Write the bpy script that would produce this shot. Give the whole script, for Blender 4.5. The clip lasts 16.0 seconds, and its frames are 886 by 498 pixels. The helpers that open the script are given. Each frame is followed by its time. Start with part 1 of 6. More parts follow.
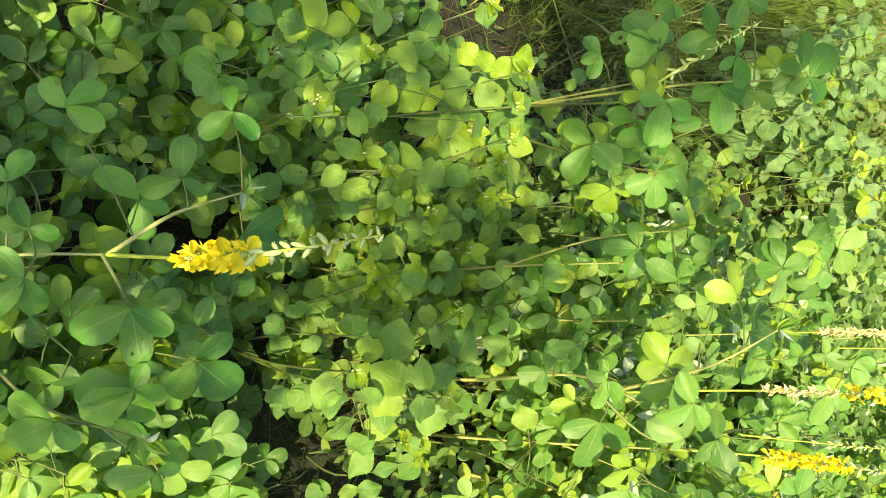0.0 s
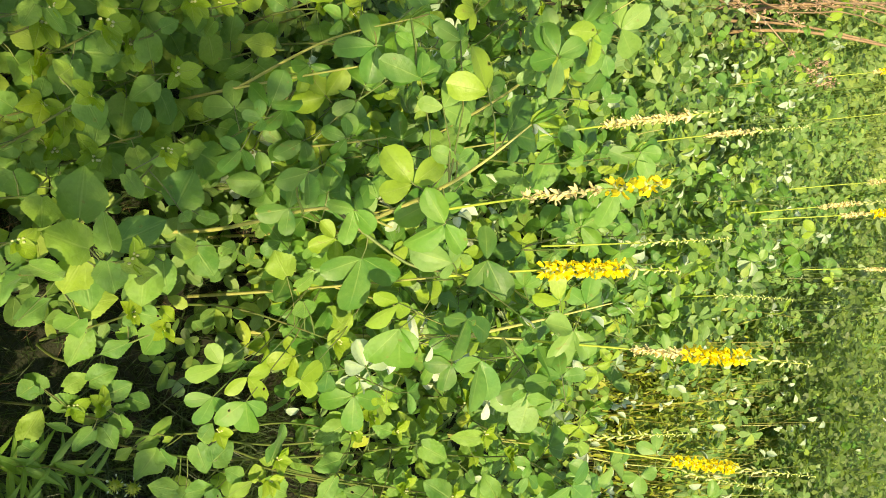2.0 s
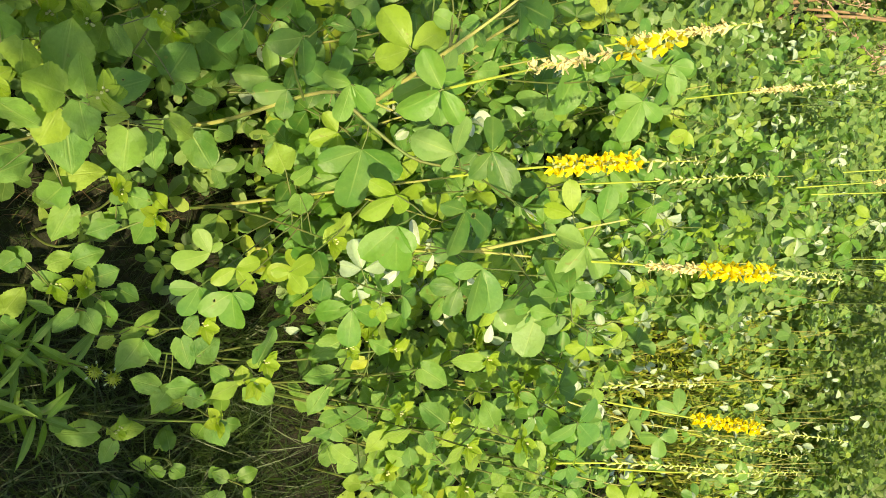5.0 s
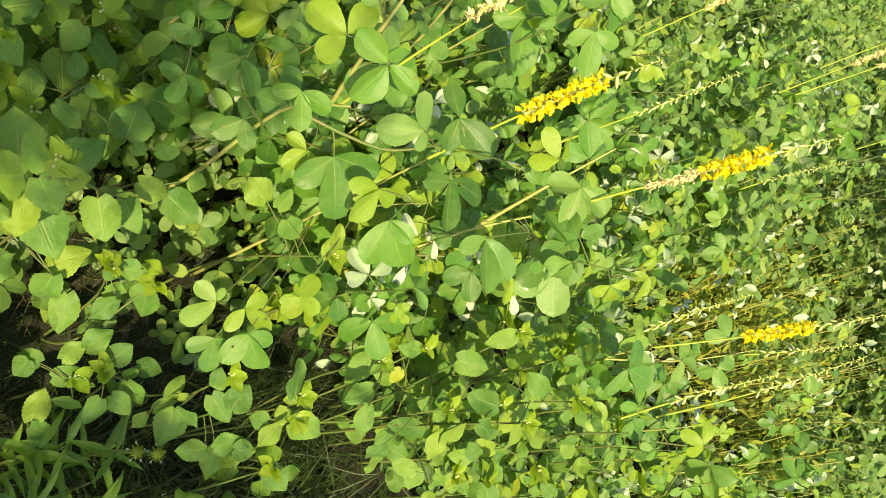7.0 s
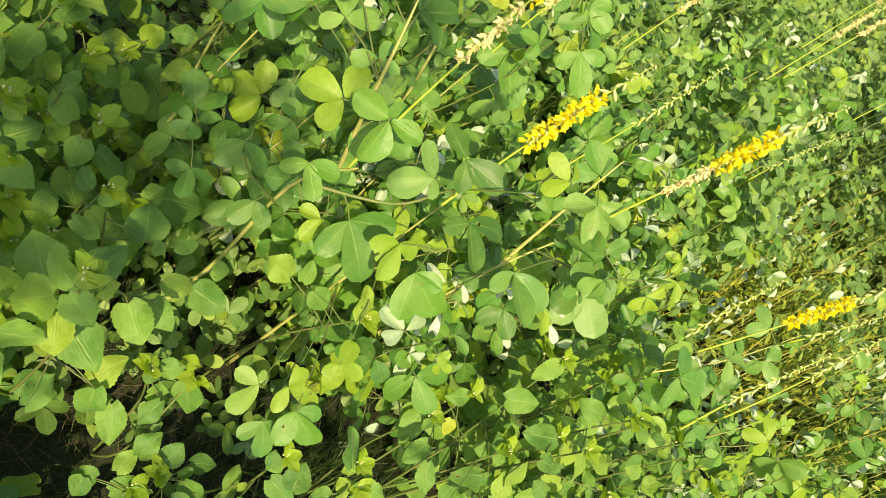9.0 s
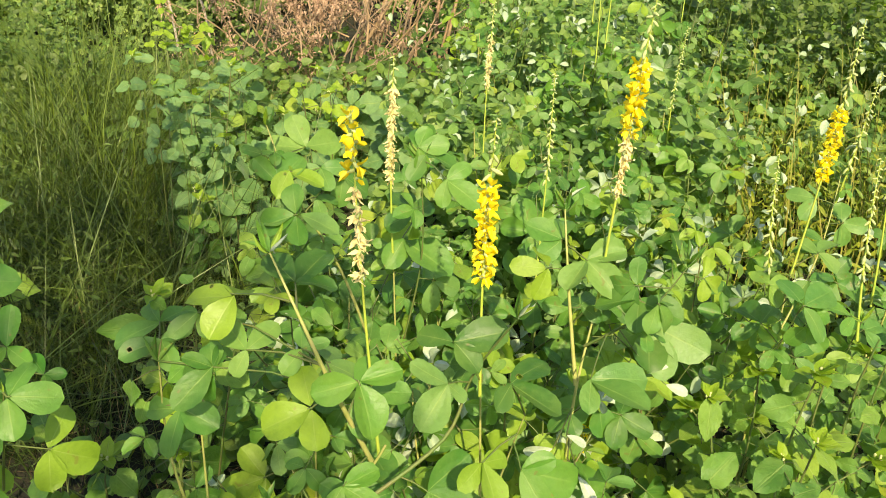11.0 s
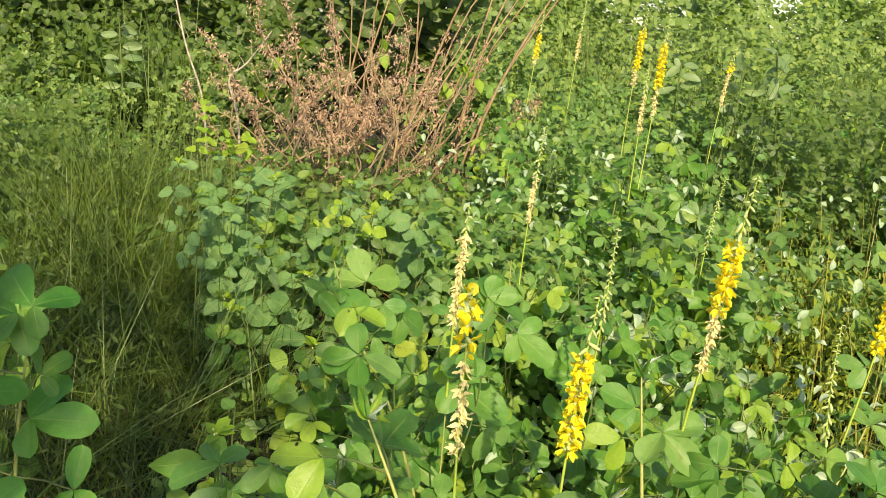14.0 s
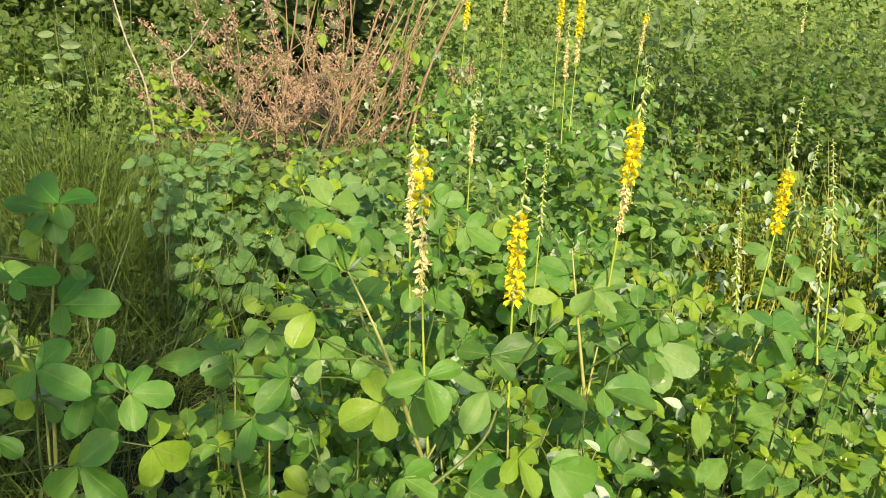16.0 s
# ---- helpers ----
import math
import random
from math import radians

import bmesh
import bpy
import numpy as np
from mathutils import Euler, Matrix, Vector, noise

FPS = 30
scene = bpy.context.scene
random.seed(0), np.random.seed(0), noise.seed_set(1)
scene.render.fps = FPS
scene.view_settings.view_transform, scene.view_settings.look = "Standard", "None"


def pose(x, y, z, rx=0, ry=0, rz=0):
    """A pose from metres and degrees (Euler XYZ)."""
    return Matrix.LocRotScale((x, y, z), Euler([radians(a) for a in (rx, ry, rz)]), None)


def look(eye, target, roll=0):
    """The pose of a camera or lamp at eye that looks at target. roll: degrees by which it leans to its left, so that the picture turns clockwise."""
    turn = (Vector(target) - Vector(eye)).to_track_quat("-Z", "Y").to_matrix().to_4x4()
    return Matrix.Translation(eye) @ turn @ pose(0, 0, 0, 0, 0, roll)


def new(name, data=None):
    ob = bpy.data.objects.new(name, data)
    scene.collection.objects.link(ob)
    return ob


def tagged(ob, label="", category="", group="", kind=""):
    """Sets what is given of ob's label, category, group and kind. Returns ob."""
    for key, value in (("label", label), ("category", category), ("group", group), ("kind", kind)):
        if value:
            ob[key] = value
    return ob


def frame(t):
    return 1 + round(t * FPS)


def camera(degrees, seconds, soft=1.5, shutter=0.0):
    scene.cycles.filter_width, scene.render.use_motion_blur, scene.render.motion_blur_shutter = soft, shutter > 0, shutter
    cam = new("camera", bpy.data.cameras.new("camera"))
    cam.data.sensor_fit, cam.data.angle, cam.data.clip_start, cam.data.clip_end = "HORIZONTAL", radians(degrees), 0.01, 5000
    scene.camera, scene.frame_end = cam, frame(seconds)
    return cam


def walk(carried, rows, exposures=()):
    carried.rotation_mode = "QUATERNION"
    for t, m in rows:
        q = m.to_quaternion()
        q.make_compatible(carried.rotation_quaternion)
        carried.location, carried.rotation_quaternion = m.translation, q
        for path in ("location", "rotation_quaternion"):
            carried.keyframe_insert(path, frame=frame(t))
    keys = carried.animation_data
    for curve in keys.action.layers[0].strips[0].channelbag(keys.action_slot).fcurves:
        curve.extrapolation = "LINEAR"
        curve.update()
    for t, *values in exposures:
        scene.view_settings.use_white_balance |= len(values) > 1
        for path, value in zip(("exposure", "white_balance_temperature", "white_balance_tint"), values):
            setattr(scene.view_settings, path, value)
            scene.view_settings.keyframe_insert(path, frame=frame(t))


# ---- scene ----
cam = camera(57.8, 16.0, soft=0.9)
METRES = 1.4
ROWS = [
    (0.0, 0.0, 0.0, 0.0, 0.0, 0.0, -0.0),
    (0.5, 0.0576, 0.0915, -0.0046, -2.01, -4.83, 4.21),
    (1.0, 0.0973, 0.1301, -0.0118, -7.96, -9.98, 6.01),
    (1.5, 0.1087, 0.1247, -0.0186, -9.35, -11.41, 6.1),
    (2.0, 0.1276, 0.1355, -0.0312, -10.72, -12.13, 5.98),
    (2.5, 0.1564, 0.1593, -0.0325, -11.61, -12.43, 5.61),
    (3.0, 0.183, 0.1892, -0.0454, -11.87, -15.79, 5.32),
    (3.5, 0.1812, 0.1834, -0.0827, -9.95, -16.77, 5.12),
    (4.0, 0.1696, 0.1617, -0.1455, -6.78, -12.81, 3.7),
    (4.5, 0.167, 0.1504, -0.1439, -6.67, -11.95, 3.88),
    (5.0, 0.1653, 0.1557, -0.143, -6.62, -11.28, 3.45),
    (7.5, 0.1776, 0.1621, -0.1873, -7.78, -9.23, 15.6),
    (8.0, 0.1726, 0.1545, -0.1934, -7.84, -8.91, 16.62),
    (8.5, 0.1744, 0.1489, -0.1876, -8.25, -7.67, 17.99),
    (9.0, 0.1591, 0.1652, -0.1865, -9.13, -6.5, 30.51),
    (9.5, 0.141, 0.1709, -0.1964, -10.51, -6.6, 50.81),
    (10.0, 0.1617, 0.2061, -0.2072, -6.67, 3.56, 74.12),
    (12.5, 0.1903, 0.2409, -0.2313, 6.66, 24.83, 83.07),
    (13.0, 0.2263, 0.2651, -0.1949, -16.87, 4.48, 83.34),
    (13.5, 0.2201, 0.275, -0.128, -30.01, -5.24, 82.14),
    (14.0, 0.203, 0.2222, -0.1294, -7.55, 16.99, 77.89),
    (14.5, 0.1765, 0.1778, -0.1353, -1.66, 22.82, 76.55),
    (15.0, 0.1376, 0.1508, -0.1369, -2.25, 22.02, 76.64),
    (15.5, 0.1126, 0.1443, -0.1416, -16.72, 8.14, 82.45),
    (16.0, 0.0736, 0.1504, -0.1442, -24.77, -0.64, 83.31),
]
STEPS = [(t, pose(METRES * x, METRES * y, METRES * z, 90 + pitch, roll, yaw)) for t, x, y, z, yaw, pitch, roll in ROWS]
# the upright stretch near the end gives the plumb line: 22 degrees down, level
LEVEL = Matrix.Translation((0, 0, 1.145)) @ pose(0, 0, 0, 68, 0, 0) @ STEPS[17][1].to_3x3().to_4x4().inverted()


def aimed(eye, ahead, right):
    """Camera pose from its place, its way ahead and its right hand side."""
    ahead, right = Vector(ahead).normalized(), Vector(right)
    right = (right - ahead * right.dot(ahead)).normalized()
    return Matrix.Translation(eye) @ Matrix((right, right.cross(ahead), -ahead)).transposed().to_4x4()


# the ends of the stretches on either side of the gaps
ENDS = [
    (5.2, aimed((0.2440, 0.3044, 1.1626), (0.2205, 0.7883, -0.5744), (0.1750, 0.5475, 0.8184))),
    (7.3, aimed((0.2942, 0.3027, 1.1578), (0.1794, 0.7951, -0.5793), (0.4621, 0.4518, 0.7631))),
    (10.2, aimed((0.3112, 0.3622, 1.0910), (-0.0023, 0.8970, -0.4421), (0.9948, 0.0471, 0.0904))),
    (12.3, aimed((0.3659, 0.3894, 1.0910), (-0.0052, 0.9274, -0.3741), (1.0, 0.0042, -0.0034))),
]
walk(cam, sorted([(t, LEVEL @ m) for t, m in STEPS] + ENDS, key=lambda row: row[0]), exposures=[(0.0, 1.20, 7800, 10), (2.0, 0.85, 8200, 10), (5.0, 0.78, 8200, 10), (9.5, 0.75, 8000, 11), (12.5, 0.60, 7500, 11), (13.2, 0.58, 7500, 11), (14.0, 0.51, 7500, 11), (15.0, 0.56, 7500, 11), (16.0, 0.47, 7500, 11)])

# ---- light ----
SUN_ELEVATION, SUN_AZIMUTH = radians(38), radians(171)
world = bpy.data.worlds.new("sky")
scene.world = world
world.use_nodes = True
wn = world.node_tree
sky = wn.nodes.new("ShaderNodeTexSky")
sky.sky_type, sky.sun_disc = "NISHITA", False
sky.sun_elevation, sky.sun_rotation = SUN_ELEVATION, SUN_AZIMUTH
wn.links.new(sky.outputs[0], wn.nodes["Background"].inputs[0])
wn.nodes["Background"].inputs[1].default_value = 0.16
sun = new("sun", bpy.data.lights.new("sun", "SUN"))
sun.data.energy, sun.data.angle, sun.data.color = 5.0, radians(0.6), (1.0, 0.88, 0.62)
toward = Vector((math.sin(SUN_AZIMUTH) * math.cos(SUN_ELEVATION), math.cos(SUN_AZIMUTH) * math.cos(SUN_ELEVATION), math.sin(SUN_ELEVATION)))
sun.matrix_world = look(toward * 20, (0, 0, 0))

rng = np.random.default_rng(7)
rnd = random.Random(11)
UP = Vector((0, 0, 1))


# ---- materials ----
class Nodes:
    """A short way to wire a material."""

    def __init__(self, name):
        self.mat = bpy.data.materials.new(name)
        self.mat.use_nodes = True
        self.tree = self.mat.node_tree
        self.bsdf = self.tree.nodes["Principled BSDF"]

    def add(self, kind, **given):
        node = self.tree.nodes.new("ShaderNode" + kind)
        for key, value in given.items():
            if key == "operation":
                node.operation = value
            elif key == "data_type":
                node.data_type = value
            elif key == "blend_type":
                node.blend_type = value
            else:
                self.put(value, node.inputs[key])
        return node

    def put(self, value, socket):
        if isinstance(value, bpy.types.NodeSocket):
            self.tree.links.new(value, socket)
        else:
            socket.default_value = value

    def math(self, op, a, b=0.0, c=0.0):
        node = self.add("Math", operation=op)
        for i, v in enumerate((a, b, c)):
            self.put(v, node.inputs[i])
        return node.outputs[0]

    def mix(self, f, a, b, blend="MIX"):
        node = self.add("Mix", data_type="RGBA", blend_type=blend)
        self.put(f, node.inputs[0])
        self.put(a, node.inputs[6])
        self.put(b, node.inputs[7])
        return node.outputs[2]

    def noise(self, scale, detail=3.0, space="Object", rough=0.55):
        at = self.add("TexCoord").outputs[space]
        return self.add("TexNoise", Vector=at, Scale=scale, Detail=detail, Roughness=rough).outputs["Fac"]

    def ramp(self, f, *stops):
        node = self.add("ValToRGB")
        self.put(f, node.inputs[0])
        el = node.color_ramp.elements
        while len(el) < len(stops):
            el.new(0.5)
        for e, (at, c) in zip(el, stops):
            e.position, e.color = at, (*c, 1)
        return node.outputs[0]

    def map(self, f, a, b, c=0.0, d=1.0):
        node = self.add("MapRange")
        for i, v in enumerate((f, a, b, c, d)):
            self.put(v, node.inputs[i])
        return node.outputs[0]


def leaf_mat(name, colors, island=False, veins=0.45, glow=0.38, rough=0.5, ribs=7.0, spots=0.5, palm=False, eaten=False):
    """Living leaf: colour by leaf, blotches, a pale midrib with side veins, light through the blade."""
    n = Nodes(name)
    pick = n.add("NewGeometry").outputs["Random Per Island"] if island else n.add("ObjectInfo").outputs["Random"]
    stops = [(i / max(1, len(colors) - 1), (c[0], c[1], c[2] * 0.85)) for i, c in enumerate(colors)]
    base = n.ramp(pick, *stops)
    blotch = n.noise(28.0, 4.0)
    base = n.mix(n.map(blotch, 0.35, 0.75, 0.0, 0.22), base, (0.25, 0.35, 0.050, 1))
    fine = n.noise(260.0, 2.0)
    base = n.mix(n.map(fine, 0.3, 0.7, 0.0, 0.12), base, (0.03, 0.09, 0.02, 1))
    mottle = n.noise(120.0, 3.0)
    base = n.mix(n.map(mottle, 0.36, 0.50, 0.14, 0.0), base, (0.02, 0.075, 0.016, 1))
    base = n.mix(n.map(mottle, 0.54, 0.68, 0.0, 0.12), base, (0.27, 0.42, 0.10, 1))
    # paler patches in the leaf colour stand in for a silvery sheen
    pale_sheen = n.noise(11.0, 5.0)
    base = n.mix(n.map(pale_sheen, 0.48, 0.78, 0.0, 0.28), base, (0.23, 0.37, 0.085, 1))
    if spots:
        spot = n.noise(95.0, 1.0)
        base = n.mix(n.map(spot, 0.74, 0.78, 0.0, spots), base, (0.20, 0.13, 0.04, 1))
    hole = None
    if eaten:
        at = n.add("VectorMath", operation="ADD")
        n.put(n.add("TexCoord").outputs["Object"], at.inputs[0])
        n.put(n.math("MULTIPLY", pick, 7.3), at.inputs[1])
        cells = n.add("TexVoronoi", Vector=at.outputs[0], Scale=55.0)
        chance = n.add("SeparateXYZ", Vector=cells.outputs["Color"])
        some = n.math("GREATER_THAN", chance.outputs[0], 0.86)
        ragged = n.math("ADD", cells.outputs["Distance"], n.math("MULTIPLY", n.noise(300.0, 2.0), 0.12))
        hole = n.math("MULTIPLY", n.math("LESS_THAN", ragged, n.map(chance.outputs[1], 0.0, 1.0, 0.10, 0.24)), some)
        rim = n.math("MULTIPLY", n.math("LESS_THAN", ragged, n.map(chance.outputs[1], 0.0, 1.0, 0.15, 0.29)), some)
        base = n.mix(n.math("MULTIPLY", rim, 0.7), base, (0.22, 0.19, 0.05, 1))
    height = n.math("ADD", n.math("MULTIPLY", mottle, 1.6 if palm else 0.6), n.math("MULTIPLY", fine, 0.4))
    if veins:
        uv = n.add("SeparateXYZ", Vector=n.add("UVMap").outputs[0])
        u, v = uv.outputs[0], uv.outputs[1]
        off = n.math("ABSOLUTE", n.math("MULTIPLY", n.math("SUBTRACT", v, 0.5), 2.0))
        mid = n.map(off, 0.02, 0.07, 1.0, 0.0)
        wander = n.math("MULTIPLY", n.noise(45.0, 1.0), 0.12)
        saw = n.math("FRACT", n.math("MULTIPLY", n.math("ADD", n.math("SUBTRACT", u, n.math("MULTIPLY", off, 0.28)), wander), ribs))
        if palm:
            fan = n.math("ARCTAN2", n.math("MULTIPLY", off, 0.5), n.math("ADD", u, 0.03))
            saw = n.math("FRACT", n.math("ADD", n.math("MULTIPLY", n.math("ADD", fan, n.math("MULTIPLY", wander, 0.8)), 1.9), 0.1))
        side = n.map(n.math("ABSOLUTE", n.math("SUBTRACT", saw, 0.5)), 0.0, 0.09, 0.4, 0.0)
        vein = n.math("MAXIMUM", mid, side)
        rib = n.math("MULTIPLY", mid, n.map(u, 0.0, 0.9, max(veins, 0.5), 0.08))
        base = n.mix(n.math("MAXIMUM", rib, n.math("MULTIPLY", vein, veins)), base, (0.36, 0.48, 0.13, 1))
        height = n.math("ADD", n.math("MULTIPLY", vein, -1.6 * veins), height)
    bump = n.add("Bump", Strength=0.6, Distance=0.002, Height=height)
    n.put(base, n.bsdf.inputs["Base Color"])
    n.put(n.map(blotch, 0.3, 0.7, rough - 0.12, rough + 0.12), n.bsdf.inputs["Roughness"])
    n.put(bump.outputs[0], n.bsdf.inputs["Normal"])
    n.bsdf.inputs["Specular IOR Level"].default_value = 0.5
    if palm:  # soft hairs
        n.bsdf.inputs["Sheen Weight"].default_value = 0.12
        n.bsdf.inputs["Sheen Roughness"].default_value = 0.4
    warm = n.mix(0.5, base, (0.40, 0.62, 0.035, 1))
    through_light = n.add("BsdfTranslucent", Color=warm)
    both = n.add("MixShader")
    both.inputs[0].default_value = glow
    n.tree.links.new(n.bsdf.outputs[0], both.inputs[1])
    n.tree.links.new(through_light.outputs[0], both.inputs[2])
    skin = both
    if hole is not None:
        skin = n.add("MixShader")
        n.put(hole, skin.inputs[0])
        n.tree.links.new(both.outputs[0], skin.inputs[1])
        n.tree.links.new(n.add("BsdfTransparent").outputs[0], skin.inputs[2])
    n.tree.links.new(skin.outputs[0], n.tree.nodes["Material Output"].inputs[0])
    return n.mat


def plain_mat(name, a, b, scale=60.0, rough=0.6, by="none", glow=0.0, bump=0.3):
    """Two tones by noise (and by piece), fine relief."""
    n = Nodes(name)
    f = n.map(n.noise(scale, 4.0), 0.3, 0.7)
    base = n.mix(f, (*a, 1), (*b, 1))
    if by != "none":
        pick = n.add("NewGeometry").outputs["Random Per Island"] if by == "island" else n.add("ObjectInfo").outputs["Random"]
        base = n.mix(n.map(pick, 0.0, 1.0, 0.0, 0.7), base, (*(0.5 * (p + q) * 1.35 for p, q in zip(a, b)), 1))
    n.put(base, n.bsdf.inputs["Base Color"])
    n.bsdf.inputs["Roughness"].default_value = rough
    n.put(n.add("Bump", Strength=bump, Distance=0.002, Height=n.noise(scale * 6, 2.0)).outputs[0], n.bsdf.inputs["Normal"])
    if glow:
        both = n.add("MixShader")
        both.inputs[0].default_value = glow
        n.tree.links.new(n.bsdf.outputs[0], both.inputs[1])
        n.tree.links.new(n.add("BsdfTranslucent", Color=base).outputs[0], both.inputs[2])
        n.tree.links.new(both.outputs[0], n.tree.nodes["Material Output"].inputs[0])
    return n.mat


CROT = leaf_mat("rattlepod_leaf", [(0.030, 0.120, 0.026), (0.052, 0.187, 0.036), (0.080, 0.240, 0.058), (0.102, 0.278, 0.042), (0.150, 0.310, 0.105), (0.205, 0.358, 0.036), (0.260, 0.405, 0.045)], veins=0.07, ribs=8, eaten=True)
# greener copy of CROT: the tint of leaves in shade, put into the colour
SHADE_GREEN = leaf_mat("shade_tinted_rattlepod_leaf", [(0.024, 0.145, 0.020), (0.040, 0.205, 0.028), (0.056, 0.260, 0.040), (0.090, 0.300, 0.036)], veins=0.07, ribs=8, eaten=True)
SIDA = leaf_mat("mallow_leaf", [(0.054, 0.180, 0.038), (0.092, 0.245, 0.050), (0.150, 0.31, 0.060), (0.245, 0.375, 0.048)], veins=0.26, rough=0.62, palm=True, eaten=True)
YELLOW_LEAF = leaf_mat("yellowing_leaf", [(0.28, 0.40, 0.04), (0.36, 0.43, 0.04), (0.24, 0.38, 0.05)], veins=0.4, spots=0.6)
PALE = leaf_mat("pale_leaf_underside", [(0.28, 0.40, 0.32), (0.40, 0.51, 0.47), (0.52, 0.61, 0.60)], veins=0.2, glow=0.2, spots=0.2)
VINE = leaf_mat("vine_leaf", [(0.24, 0.42, 0.03), (0.34, 0.50, 0.04)], veins=0.5, glow=0.45)
MILK = leaf_mat("milkweed_leaf", [(0.10, 0.18, 0.095), (0.17, 0.25, 0.15), (0.13, 0.21, 0.09)], veins=0.4, glow=0.2)
FAR_CROT = leaf_mat("rattlepod_leaf_mass", [(0.030, 0.090, 0.026), (0.060, 0.16, 0.036), (0.100, 0.23, 0.060), (0.17, 0.30, 0.12), (0.26, 0.38, 0.060)], island=True, veins=0.25)
FAR_DARK = leaf_mat("dark_shrub_and_shaded_leaf_mass", [(0.026, 0.062, 0.016), (0.052, 0.105, 0.022), (0.105, 0.17, 0.030)], island=True, veins=0.2)
LANCE = leaf_mat("narrow_leaf", [(0.060, 0.17, 0.024), (0.09, 0.23, 0.030), (0.14, 0.29, 0.035)], veins=0.2)
# hedge leaves darkened: the deep shade at the back is in their colour
HEDGE = leaf_mat("shaded_hedge_leaf_mass", [(0.022, 0.045, 0.013), (0.038, 0.072, 0.018), (0.065, 0.11, 0.024)], island=True, veins=0.2, glow=0.25)
GLAUCOUS = leaf_mat("greyish_mallow_leaf", [(0.085, 0.215, 0.085), (0.125, 0.275, 0.120), (0.175, 0.325, 0.160)], veins=0.45, rough=0.62, palm=True)
FAR_LIGHT = leaf_mat("pale_herb_leaf_mass", [(0.09, 0.18, 0.050), (0.17, 0.27, 0.085), (0.28, 0.37, 0.10)], island=True, veins=0.2)
# darker version of FAR_CROT, with shade put into the leaf colours
FAR_SHADE = leaf_mat("shaded_low_weed_leaf_mass", [(0.026, 0.070, 0.020), (0.052, 0.125, 0.032), (0.088, 0.185, 0.048), (0.16, 0.27, 0.050)], island=True, veins=0.25)
HERB_LEAF = leaf_mat("small_herb_leaf_mass", [(0.016, 0.040, 0.010), (0.036, 0.078, 0.018), (0.075, 0.135, 0.030)], island=True, veins=0.2)
FAR_GOLD = leaf_mat("yellowish_herb_leaf_mass", [(0.13, 0.22, 0.03), (0.24, 0.31, 0.03), (0.36, 0.36, 0.03)], island=True, veins=0.1)
GRASS = plain_mat("grass_blade", (0.014, 0.034, 0.007), (0.040, 0.080, 0.012), 14, 0.5, "island", 0.2)
STALK = plain_mat("grass_stalk", (0.040, 0.080, 0.012), (0.098, 0.150, 0.022), 14, 0.5, "island", 0.1)
FRESH = plain_mat("fresh_grass_blade", (0.060, 0.105, 0.012), (0.125, 0.185, 0.022), 14, 0.5, "island", 0.2)
GOLD = plain_mat("golden_stem", (0.23, 0.27, 0.045), (0.21, 0.17, 0.05), 10, 0.5, "island", 0.1)
STRAW = plain_mat("dry_grass_blade", (0.30, 0.25, 0.11), (0.20, 0.14, 0.07), 20, 0.7, "island", 0.1)
RACHIS = plain_mat("spike_stalk", (0.30, 0.42, 0.06), (0.38, 0.46, 0.07), 60, 0.5)
STEM = plain_mat("green_stem", (0.075, 0.155, 0.030), (0.135, 0.135, 0.045), 30, 0.55)
WOODY = plain_mat("woody_stem", (0.38, 0.37, 0.13), (0.25, 0.30, 0.075), 70, 0.6)
PETAL = plain_mat("yellow_petal", (0.84, 0.67, 0.012), (0.92, 0.80, 0.06), 90, 0.5, "object", 0.3)
WITHER = plain_mat("withered_flower", (0.74, 0.66, 0.29), (0.64, 0.54, 0.30), 120, 0.7, "object", 0.2)
BUD = plain_mat("flower_bud", (0.34, 0.44, 0.15), (0.52, 0.57, 0.28), 120, 0.6, "object", 0.2)
KNOT = plain_mat("mallow_bud", (0.36, 0.43, 0.15), (0.58, 0.60, 0.32), 120, 0.6, "object", 0.2)
BRANCH = plain_mat("dead_branch", (0.36, 0.27, 0.18), (0.24, 0.17, 0.11), 30, 0.8)
BLEACHED = plain_mat("bleached_wood", (0.50, 0.44, 0.37), (0.27, 0.22, 0.18), 45, 0.8)
CANE = plain_mat("tan_cane", (0.38, 0.27, 0.15), (0.19, 0.125, 0.07), 14, 0.7)
DRIED = plain_mat("dried_leaf_clump", (0.54, 0.38, 0.27), (0.33, 0.215, 0.145), 30, 0.85, "island", 0.15)
LITTER = plain_mat("leaf_litter", (0.15, 0.10, 0.05), (0.07, 0.05, 0.028), 20, 0.85, "island")


def soil_mat():
    n = Nodes("soil")
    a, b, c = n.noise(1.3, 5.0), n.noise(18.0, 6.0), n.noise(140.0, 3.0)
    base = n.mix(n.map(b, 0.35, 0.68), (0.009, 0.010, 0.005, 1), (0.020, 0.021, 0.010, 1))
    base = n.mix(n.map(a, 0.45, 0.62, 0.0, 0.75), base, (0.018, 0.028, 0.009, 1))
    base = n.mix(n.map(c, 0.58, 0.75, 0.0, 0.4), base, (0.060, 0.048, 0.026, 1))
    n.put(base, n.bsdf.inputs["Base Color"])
    n.bsdf.inputs["Roughness"].default_value = 0.95
    n.put(n.add("Bump", Strength=0.8, Distance=0.01, Height=n.math("ADD", b, n.math("MULTIPLY", c, 0.5))).outputs[0], n.bsdf.inputs["Normal"])
    return n.mat


SOIL = soil_mat()


# ---- mesh tools ----
def rise(x, y):
    """Height of the ground: level at the front, rising gently behind."""
    x, y = np.asarray(x, float), np.asarray(y, float)
    return 0.085 * np.clip(y - 0.9, 0, 6) + 0.02 * np.sin(1.7 * x + 0.6) * np.cos(1.3 * y) - 0.01


